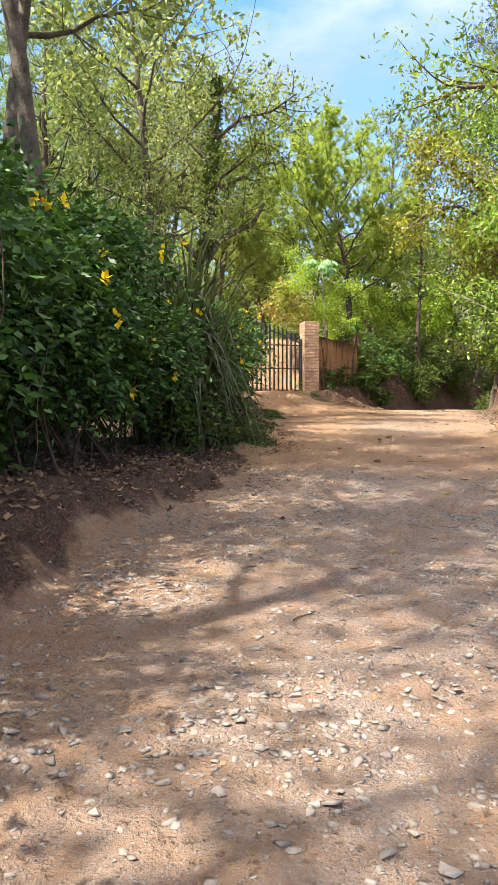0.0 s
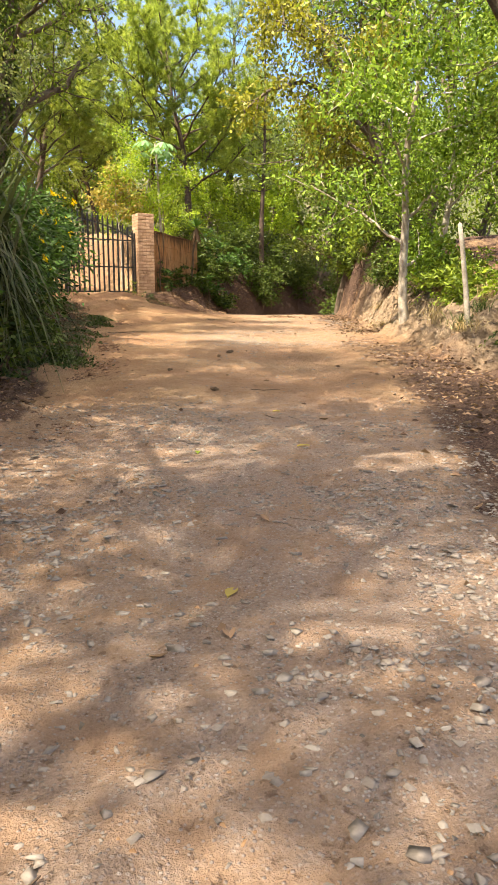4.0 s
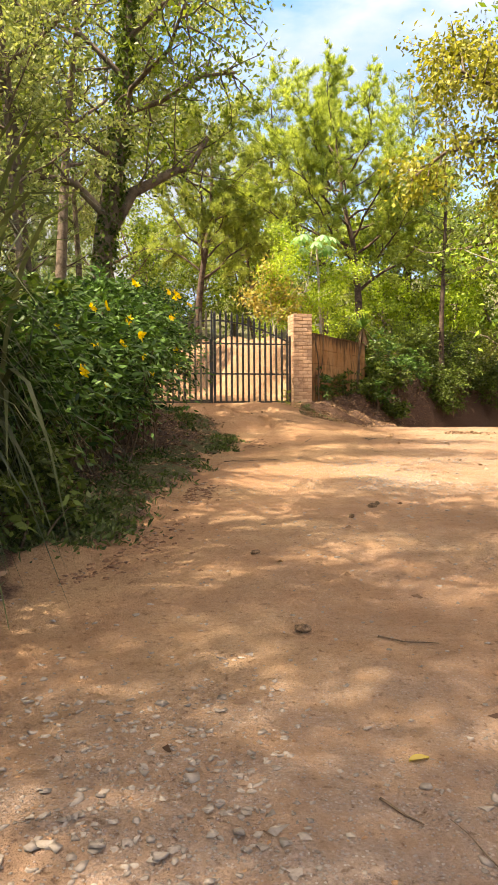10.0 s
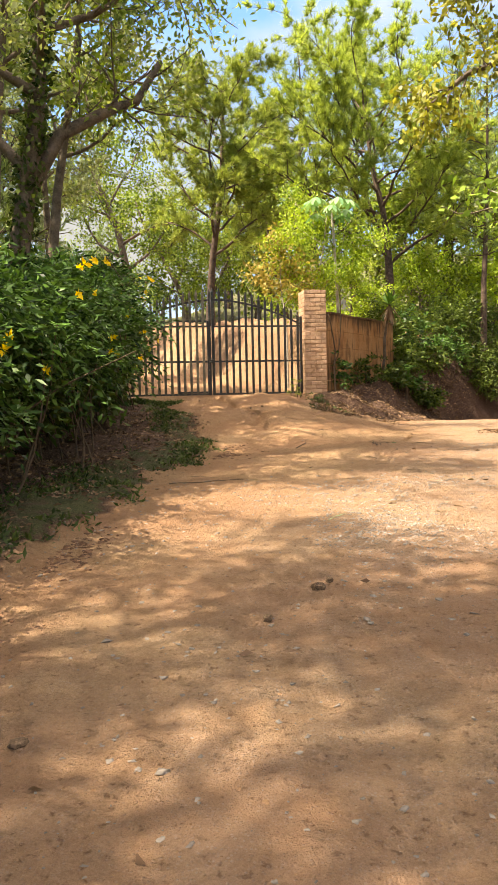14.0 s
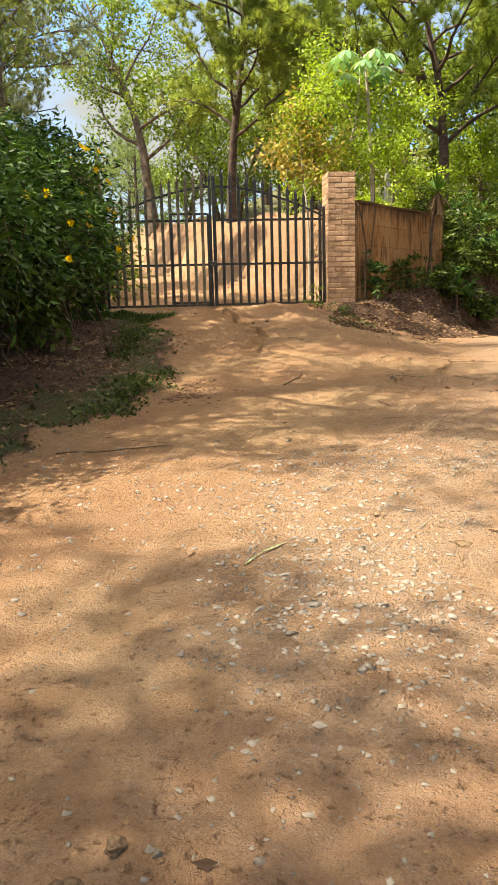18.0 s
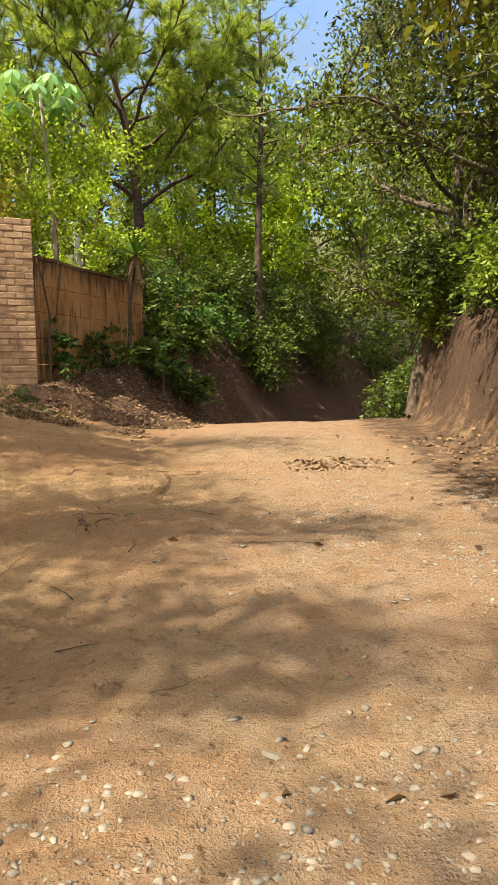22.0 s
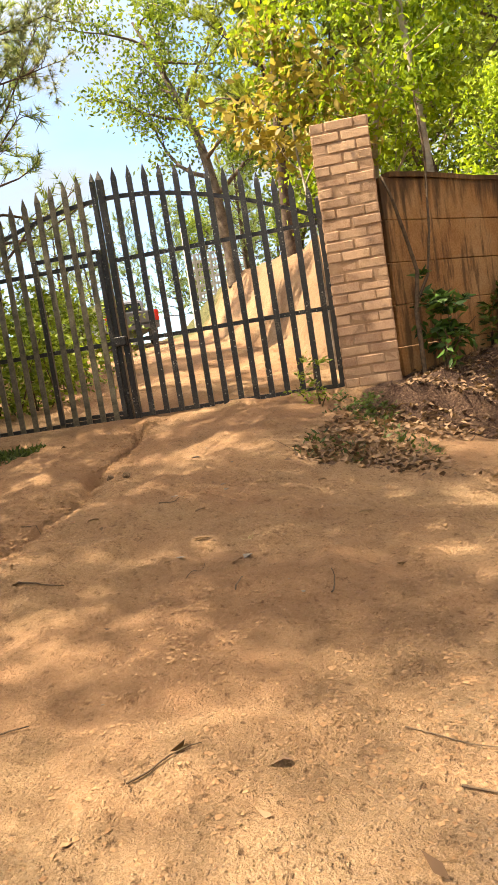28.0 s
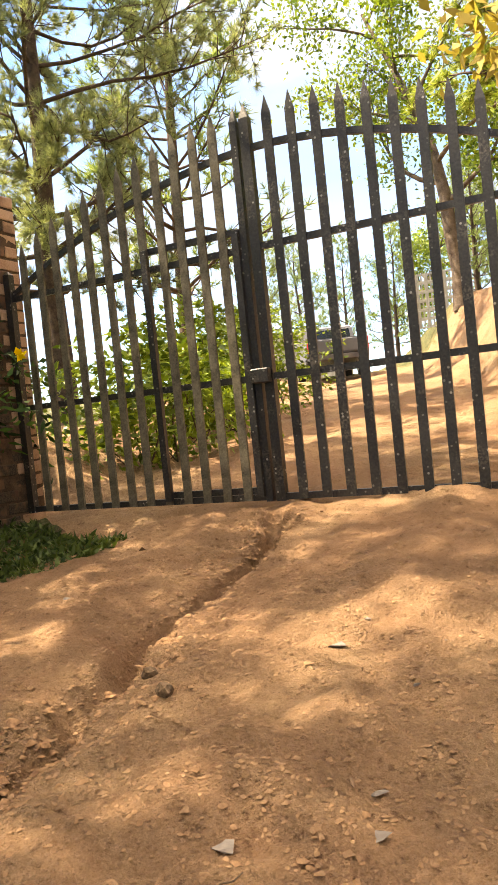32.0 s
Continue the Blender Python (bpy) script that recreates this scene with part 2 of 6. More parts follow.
EARTH = earth_mat()
BARK = simple_mat("bark", (0.05, 0.036, 0.027), (0.17, 0.13, 0.098), 6, 0.9, 0, 0.8, 0.03, 0.2, 40)
BARK_PALE = simple_mat("pale_bark", (0.22, 0.18, 0.14), (0.46, 0.41, 0.34), 7, 0.85, 0, 0.5, 0.02, 0.2, 40)
BARK_PINE = simple_mat("pine_bark", (0.035, 0.024, 0.019), (0.12, 0.082, 0.06), 9, 0.9, 0, 0.9, 0.03, 0.2, 30)
TWIG = simple_mat("twig", (0.045, 0.03, 0.02), (0.14, 0.095, 0.06), 20, 0.9)
LEAF_HEDGE = leaf_mat("hedge_leaf", (0.008, 0.026, 0.007), (0.080, 0.170, 0.032), 0.24)
LEAF_BROAD = leaf_mat("broad_leaf", (0.055, 0.100, 0.015), (0.25, 0.33, 0.045), 0.38)
LEAF_LIGHT = leaf_mat("light_leaf", (0.10, 0.185, 0.018), (0.37, 0.49, 0.052), 0.45)
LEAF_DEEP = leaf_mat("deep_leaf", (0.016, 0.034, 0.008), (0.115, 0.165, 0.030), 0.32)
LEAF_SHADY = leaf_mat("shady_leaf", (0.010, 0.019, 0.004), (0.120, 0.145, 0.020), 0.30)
LEAF_OLIVE = leaf_mat("olive_leaf", (0.09, 0.10, 0.014), (0.33, 0.32, 0.045), 0.38)
LEAF_RUST = leaf_mat("rust_leaf", (0.21, 0.17, 0.045), (0.48, 0.38, 0.11), 0.48)
LEAF_GRASS = leaf_mat("cane_leaf", (0.020, 0.034, 0.014), (0.105, 0.125, 0.05), 0.28)
LEAF_TURF = leaf_mat("turf", (0.022, 0.042, 0.012), (0.095, 0.135, 0.036), 0.32)
NEEDLE = leaf_mat("pine_needle", (0.14, 0.21, 0.040), (0.46, 0.54, 0.13), 0.55, 0.5)
NEEDLE_DULL = leaf_mat("dull_needle", (0.10, 0.155, 0.05), (0.31, 0.385, 0.15), 0.38, 0.5)
NEEDLE_MID = leaf_mat("mid_needle", (0.12, 0.175, 0.035), (0.40, 0.46, 0.11), 0.42, 0.5)
NEEDLE_GREY = leaf_mat("grey_needle", (0.14, 0.175, 0.095), (0.38, 0.42, 0.24), 0.42, 0.5)
LEAF_BANK = leaf_mat("bank_leaf", (0.05, 0.105, 0.016), (0.25, 0.38, 0.052), 0.38)
PETAL = leaf_mat("yellow_petal", (0.75, 0.48, 0.01), (0.85, 0.62, 0.02), 0.35)
LEAF_PALE = leaf_mat("pale_leaf", (0.11, 0.145, 0.05), (0.34, 0.38, 0.15), 0.48)
DEAD = leaf_mat("dead_leaf", (0.075, 0.043, 0.029), (0.29, 0.185, 0.115), 0.15, 0.8)


# ---- geometry helpers ----
def raw_mesh(name, verts, faces, mat=None, smooth=False):
    """A mesh from arrays: verts (n, 3); faces a list of index arrays, each (m, 3) or (m, 4)."""
    me = bpy.data.meshes.new(name)
    verts = np.asarray(verts, np.float32)
    faces = [np.asarray(f, np.int32) for f in faces if len(f)]
    loops = np.concatenate([f.ravel() for f in faces])
    sizes = np.concatenate([np.full(len(f), f.shape[1], np.int32) for f in faces])
    starts = np.concatenate([[0], np.cumsum(sizes)[:-1]]).astype(np.int32)
    me.vertices.add(len(verts))
    me.vertices.foreach_set("co", verts.ravel())
    me.loops.add(len(loops))
    me.loops.foreach_set("vertex_index", loops)
    me.polygons.add(len(sizes))
    me.polygons.foreach_set("loop_start", starts)
    me.polygons.foreach_set("loop_total", sizes)
    if smooth:
        me.polygons.foreach_set("use_smooth", np.ones(len(sizes), bool))
    me.update(calc_edges=True)
    if mat:
        me.materials.append(mat)
    return me


def put(name, me, parent=None, label=""):
    ob = new(name, me)
    if parent is not None:
        ob.parent = parent
    if label:
        ob["label"] = label
    return ob


def part(name, bm, mat, parent, label="", smooth=False):
    me = bpy.data.meshes.new(name)
    bm.to_mesh(me)
    bm.free()
    if smooth:
        for p in me.polygons:
            p.use_smooth = True
    me.materials.append(mat)
    return put(name, me, parent, label)


def holder(name, x, y, z, rz=0.0):
    ob = new(name)
    ob.empty_display_size = 0.2
    ob.matrix_world = pose(x, y, z, 0, 0, rz)
    return ob


def unit(v):
    return v / np.maximum(np.linalg.norm(v, axis=-1, keepdims=True), 1e-9)


class Buf:
    """Collects verts and faces."""

    def __init__(self):
        self.v, self.q, self.t, self.n = [], [], [], 0

    def add(self, v, q=None, t=None):
        if q is not None and len(q):
            self.q.append(np.asarray(q) + self.n)
        if t is not None and len(t):
            self.t.append(np.asarray(t) + self.n)
        self.v.append(np.asarray(v, float))
        self.n += len(v)

    def mesh(self, name, mat, smooth=False):
        return raw_mesh(name, np.concatenate(self.v), [np.concatenate(a) for a in (self.q, self.t) if a], mat, smooth)


def tube(buf, pts, radii, sides=6, cap=True):
    """A tapered tube along pts."""
    pts, radii = np.asarray(pts, float), np.asarray(radii, float)
    n = len(pts)
    d = unit(np.gradient(pts, axis=0))
    ref = np.array([0.31, 0.17, 0.93]) if abs(d[0][2]) < 0.9 else np.array([1.0, 0.1, 0.0])
    a = unit(np.cross(d, ref))
    b = np.cross(d, a)
    ang = np.linspace(0, 2 * np.pi, sides, endpoint=False)
    ring = a[:, None, :] * np.cos(ang)[None, :, None] + b[:, None, :] * np.sin(ang)[None, :, None]
    v = (pts[:, None, :] + ring * radii[:, None, None]).reshape(-1, 3)
    i, j = np.meshgrid(np.arange(n - 1), np.arange(sides), indexing="ij")
    k = (j + 1) % sides
    q = np.stack([i * sides + j, i * sides + k, (i + 1) * sides + k, (i + 1) * sides + j], -1).reshape(-1, 4)
    t = []
    if cap:
        v = np.vstack([v, pts[-1] + d[-1] * radii[-1]])
        t = [[(n - 1) * sides + s, (n - 1) * sides + (s + 1) % sides, n * sides] for s in range(sides)]
    buf.add(v, q, t)


def leaves(buf, rng, p, d, length, width, fold=0.15):
    """Pointed leaves from p along d, each a folded four-cornered blade."""
    n = len(p)
    d = unit(d)
    side = unit(np.cross(d, rng.normal(size=(n, 3))))
    up = np.cross(side, d)
    L = length * rng.uniform(0.6, 1.25, (n, 1))
    W = width * rng.uniform(0.7, 1.2, (n, 1)) * 0.5
    midp = p + d * L * 0.45 + up * L * fold * 0.4
    v = np.stack([p, midp + side * W, p + d * L - up * L * fold * 0.4, midp - side * W], 1).reshape(-1, 3)
    buf.add(v, np.arange(n * 4).reshape(-1, 4))


def needles(buf, rng, p, d, length, count=12, spread=0.9, width=0.012):
    """Tufts of thin needles at p round the shoots d."""
    n = len(p)
    pp = np.repeat(p, count, 0)
    dd = unit(np.repeat(unit(d), count, 0) + rng.normal(size=(n * count, 3)) * spread * 0.6)
    L = length * rng.uniform(0.6, 1.15, (n * count, 1))
    side = unit(np.cross(dd, rng.normal(size=(n * count, 3)))) * width
    pp = pp - dd * 0.02
    tip = pp + dd * L - np.array([0, 0, 1.0]) * L * 0.06
    v = np.stack([pp - side, pp + side, tip], 1).reshape(-1, 3)
    buf.add(v, None, np.arange(n * count * 3).reshape(-1, 3))


def bent(rng, start, way, length, n=6, wobble=0.12, lift=0.0):
    """A crooked line from start."""
    pts = [np.array(start, float)]
    d = np.array(way, float)
    d /= np.linalg.norm(d)
    for _ in range(n):
        d = d + rng.normal(size=3) * wobble + np.array([0, 0, lift])
        d /= np.linalg.norm(d)
        pts.append(pts[-1] + d * length / n)
    return np.array(pts)


def along(pts, f):
    f = f * (len(pts) - 1)
    i = min(int(f), len(pts) - 2)
    return pts[i] + (pts[i + 1] - pts[i]) * (f - i), pts[i + 1] - pts[i]


def leaf_clusters(fol, rng, P, D, per, cluster, leaf, aspect=0.5, droop=0.25):
    n = len(P) * per
    c = np.repeat(P, per, 0) + rng.normal(size=(n, 3)) * cluster * np.array([1, 1, 0.7])
    d = np.repeat(D, per, 0) * 0.5 + rng.normal(size=(n, 3)) + np.array([0, 0, -droop])
    leaves(fol, rng, c, d, leaf, leaf * aspect)


def broadleaf(name, seed, height, spread, trunk_r, start=0.35, mains=9, lean=(0, 0), leaf=0.10, per=26, cluster=0.32, mat=None, bark=None,
              label="", subs=8, twigs=5, sparse=1.0, category="tree", wobble=0.09, elev=(0.15, 0.9), aspect=0.5, needle=0.0):
    """A leafy tree at the origin: trunk with limbs, and a crown of separate leaves."""
    rng = np.random.default_rng(seed)
    wood, fol = Buf(), Buf()
    trunk = bent(rng, (0, 0, -0.3), (lean[0], lean[1], 1), height * 0.86, 9, wobble, 0.06)
    tr = trunk_r * np.linspace(1.15, 0.22, len(trunk))
    tr[0] *= 1.3
    tube(wood, trunk, tr, 9)
    P, D = [], []
    for i in range(mains):
        f = start + (1 - start) * (i + 0.5) / mains
        o, _ = along(trunk, f)
        az = i * 2.4 + rng.uniform(-0.5, 0.5)
        el = rng.uniform(*elev)
        L = spread * (1.1 - 0.65 * abs(f - 0.6)) * rng.uniform(0.65, 1.15)
        br = bent(rng, o, (math.cos(az) * math.cos(el), math.sin(az) * math.cos(el), math.sin(el)), L, 6, 0.16, 0.04)
        r0 = trunk_r * (0.5 - 0.3 * f)
        tube(wood, br, np.linspace(r0, r0 * 0.25, 7), 6)
        for k in range(subs):
            inner = 0.30 if needle else 0.22
            o2, d2 = along(br, inner + (1 - inner) * (k + rng.uniform(0, 0.9)) / subs)
            sub = bent(rng, o2, unit(d2) + rng.normal(size=3) * 0.75, L * rng.uniform(0.22, 0.48), 4, 0.2, 0.03)
            tube(wood, sub, np.linspace(r0 * 0.28, 0.006, 5), 4, False)
            for q in range(twigs):
                if rng.random() > sparse:
                    continue
                o3, d3 = along(sub, 0.25 + 0.75 * (q + rng.uniform(0, 1)) / twigs)
                P.append(o3)
                D.append(unit(d3))
    if needle:
        needles(fol, rng, np.array(P) + rng.normal(size=(len(P), 3)) * cluster, np.array(D) * 0.8 + rng.normal(size=(len(P), 3)) * 0.3 + np.array([0, 0, 0.75]), needle, per, 0.95, leaf)
    else:
        leaf_clusters(fol, rng, np.array(P), np.array(D), per, cluster, leaf, aspect)
    ob = holder(name, 0, 0, 0)
    put("trunk", wood.mesh("trunk", bark or BARK, True), ob)
    put("crown", fol.mesh("crown", mat or LEAF_BROAD), ob)
    return tagged(ob, label, category)


def pine(name, seed, height, spread, trunk_r, start=0.35, whorls=17, needle=0.24, mat=None, label="", count=11, lean=(0, 0), taper=1.0, per=3, droop=0.0, width=0.011, bushy=4.0, arms=4, bare=0.25, rise=0.05):
    """A pine at the origin: straight trunk, whorled crooked branches, tufts of needles."""
    rng = np.random.default_rng(seed)
    wood, fol = Buf(), Buf()
    trunk = bent(rng, (0, 0, -0.3), (lean[0], lean[1], 1), height, 12, 0.025, 0.03)
    tube(wood, trunk, trunk_r * np.linspace(1.15, 0.08, len(trunk)), 9)
    P, D = [], []
    for i in range(whorls):
        f = start + (0.99 - start) * i / (whorls - 1)
        o, _ = along(trunk, f)
        g = (f - start) / (1 - start)
        reach = spread * (1 - g * 0.80) ** taper * (0.65 + 0.35 * min(1, g * 4))
        for k in range(arms if g < 0.85 else 3):
            az = i * 1.9 + k * 6.28 / arms + rng.uniform(-0.4, 0.4)
            el = rise + 0.6 * g + rng.uniform(-0.2, 0.25) - droop
            L = reach * rng.uniform(0.5, 1.15)
            br = bent(rng, o, (math.cos(az) * math.cos(el), math.sin(az) * math.cos(el), math.sin(el)), L, 6, 0.17, 0.12)
            r0 = max(0.012, trunk_r * 0.28 * (1 - g * 0.8))
            tube(wood, br, np.linspace(r0, r0 * 0.25, 7), 5, False)
            P.append(br[-1]), D.append(br[-1] - br[-2])
            for s in range(max(3, int(L * bushy))):
                o2, d2 = along(br, bare + (1 - bare) * rng.random())
                sub = bent(rng, o2, unit(d2) + rng.normal(size=3) * 0.7, L * rng.uniform(0.12, 0.3) + 0.12, 3, 0.2, 0.12)
                tube(wood, sub, np.linspace(r0 * 0.3, 0.005, 4), 3, False)
                for q in range(per):
                    o3, d3 = along(sub, 0.4 + 0.6 * (q + 0.9) / per)
                    P.append(o3 + rng.normal(size=3) * 0.05)
                    D.append(unit(d3) + np.array([0, 0, 0.55]) + rng.normal(size=3) * 0.3)
    needles(fol, rng, np.array(P), np.array(D), needle, count, 1.0, width)
    ob = holder(name, 0, 0, 0)
    put("trunk", wood.mesh("trunk", BARK_PINE, True), ob)
    put("crown", fol.mesh("crown", mat or NEEDLE), ob)
    return tagged(ob, label, "pine tree")


def shrub(name, seed, x, y, z, size, count, leaf=0.10, mat=None, flowers=0, label="", category="bush", stems=14, lumps=14, aspect=0.42, spray=0.55, under=0.0, twelve=12):
    """A bush: stems from the ground, leafy sprays standing off a lumpy body, with gaps. under: the share of its height left open below."""
    rng = np.random.default_rng(seed)
    sx, sy, sz = size
    wood, fol = Buf(), Buf()
    lo = under * sz
    cen = rng.uniform(-1, 1, (lumps, 3)) * np.array([sx * 0.75, sy, (sz - lo) * 0.42]) * 0.75 + np.array([0, 0, lo + (sz - lo) * 0.5])
    rad = rng.uniform(0.30, 0.62, (lumps, 1)) * np.array([min(sx, sy), min(sx, sy), (sz - lo) * 0.36])
    m = count // twelve
    pick = rng.integers(0, lumps, m)
    u = unit(rng.normal(size=(m, 3)) + np.array([0, 0, 0.15]))
    o = cen[pick] + u * rad[pick] * rng.uniform(0.25, 1.0, (m, 1)) ** 0.6
    d = unit(u * 0.9 + np.array([0.1, 0, 0.25]) + rng.normal(size=(m, 3)) * 0.45)
    L = spray * rng.uniform(0.35, 1.1, (m, 1))
    t = np.tile(np.linspace(0.15, 1.0, twelve), m)[:, None]
    rep = lambda a: np.repeat(a, twelve, 0)
    p = rep(o) + rep(d) * rep(L) * t - np.array([0, 0, 1.0]) * rep(L) * 0.45 * t * t + rng.normal(size=(m * twelve, 3)) * 0.015
    side = unit(np.cross(rep(d), np.array([0, 0, 1.0]) + 0.3 * rng.normal(size=(m * twelve, 3))))
    sgn = np.tile(np.where(np.arange(twelve) % 2 == 0, 1.0, -1.0), m)[:, None]
    w = rep(d) * 0.55 + side * sgn * 0.9 + rng.normal(size=p.shape) * 0.25 - np.array([0, 0, 0.25])
    keep = p[:, 2] > 0.04 + lo * rng.uniform(0.45, 1.05, len(p))
    leaves(fol, rng, p[keep], w[keep], leaf, leaf * aspect)
    for i in range(stems):
        b = rng.uniform(-0.6, 0.6, 2) * (sx, sy)
        tip = cen[i % lumps] + rng.normal(size=3) * 0.1
        pts = bent(rng, (b[0], b[1], -0.15), tip - np.array([b[0], b[1], -0.15]), np.linalg.norm(tip - np.array([b[0], b[1], 0])) * 1.1, 6, 0.12)
        tube(wood, pts, np.linspace(0.016, 0.005, 7), 5, False)
    for i in range(stems if under else 0):
        c = cen[rng.integers(lumps)] + rng.normal(size=3) * 0.3
        tube(wood, bent(rng, c, (rng.uniform(-0.2, 0.5), rng.uniform(-0.3, 0.3), -1), rng.uniform(0.5, 1.2), 5, 0.15), np.linspace(0.008, 0.003, 6), 4, False)
    ob = holder(name, x, y, z)
    put("branchwork", wood.mesh("branchwork", TWIG, True), ob)
    put("foliage", fol.mesh("foliage", mat or LEAF_HEDGE), ob)
    for i in range(flowers):
        w = unit(np.array([rng.uniform(0.35, 1), rng.uniform(-0.9, 0.2), rng.uniform(-0.3, 0.6)]))
        k = rng.integers(lumps)
        c = cen[k] + w * rad[k] * 1.0
        c = np.array([max(c[0], sx * 0.62), c[1], c[2]]) + w * spray * 0.55
        fb = Buf()
        side = unit(np.cross(w, (0, 0, 1.0)))
        upw = np.cross(side, w)
        for k in range(7):
            a = k * 6.283 / 7
            leaves(fb, rng, c[None], (side * math.cos(a) + upw * math.sin(a) + w * 0.5)[None], 0.075, 0.05, 0.1)
        put("flower", fb.mesh("flower", PETAL), ob, "yellow flower")
    return tagged(ob, label, category)


# ---- ground ----
def sstep(a, b, v):
    t = np.clip((np.asarray(v, float) - a) / (b - a), 0, 1)
    return t * t * (3 - 2 * t)


ROAD_Y = (-300, -40, -10, 0, 5, 10, 15, 18, 21.5, 25, 28, 30, 32, 34, 38, 42, 50, 70, 300)
ROAD_Z = (-3.0, -1.6, -0.4, 0.05, 0.32, 0.56, 0.84, 1.0, 1.22, 1.36, 1.38, 1.30, 1.05, 0.75, 0.5, 0.9, 1.7, 3.0, 8.0)
LEFT_Y = (-40, 0, 3.6, 5.3, 6.7, 9.0, 11.3, 12.2, 13.5, 16.4, 18.5, 20.6, 24.0, 27.2, 28.0, 31, 34, 37, 40, 50)
LEFT_X = (-3.0, -1.35, -1.15, -0.96, -0.56, -0.05, 0.15, 0.42, 0.60, 0.58, 0.63, 1.1, 0.3, -1.6, 4.75, 5.5, 7.0, 9.6, 13.5, 30)
RIGHT_Y = (-40, 0, 5, 9, 12, 14, 17, 20, 24, 27, 30, 34, 38, 42, 50)
RIGHT_X = (1.5, 2.6, 3.4, 4.7, 5.5, 5.7, 6.2, 6.9, 7.9, 8.55, 9.5, 11.4, 15.0, 20, 40)
WALL_A, WALL_D = (2.60, 29.25), (0.480, 0.877)


def wavy(x, y, s, seed=0.0):
    """Cheap smooth noise of about -1..1."""
    return (np.sin(x * 1.7 * s + 1.3 * np.sin(y * 1.1 * s + seed)) + np.sin(y * 2.1 * s + 1.7 * np.sin(x * 1.3 * s + 2 + seed)) + np.sin((x + y) * 2.9 * s + seed * 1.7)) / 3


NOISE_TAB = np.random.default_rng(3).random((256, 256)) * 2 - 1


def vnoise(x, y, scale, seed=0):
    """Smooth lattice noise of -1..1, scale cells a metre."""
    x, y = x * scale + seed * 17.3, y * scale + seed * 31.7
    xi, yi = np.floor(x).astype(int), np.floor(y).astype(int)
    fx, fy = x - xi, y - yi
    fx, fy = fx * fx * (3 - 2 * fx), fy * fy * (3 - 2 * fy)
    g = lambda a, b: NOISE_TAB[a & 255, b & 255]
    return (g(xi, yi) * (1 - fx) + g(xi + 1, yi) * fx) * (1 - fy) + (g(xi, yi + 1) * (1 - fx) + g(xi + 1, yi + 1) * fx) * fy


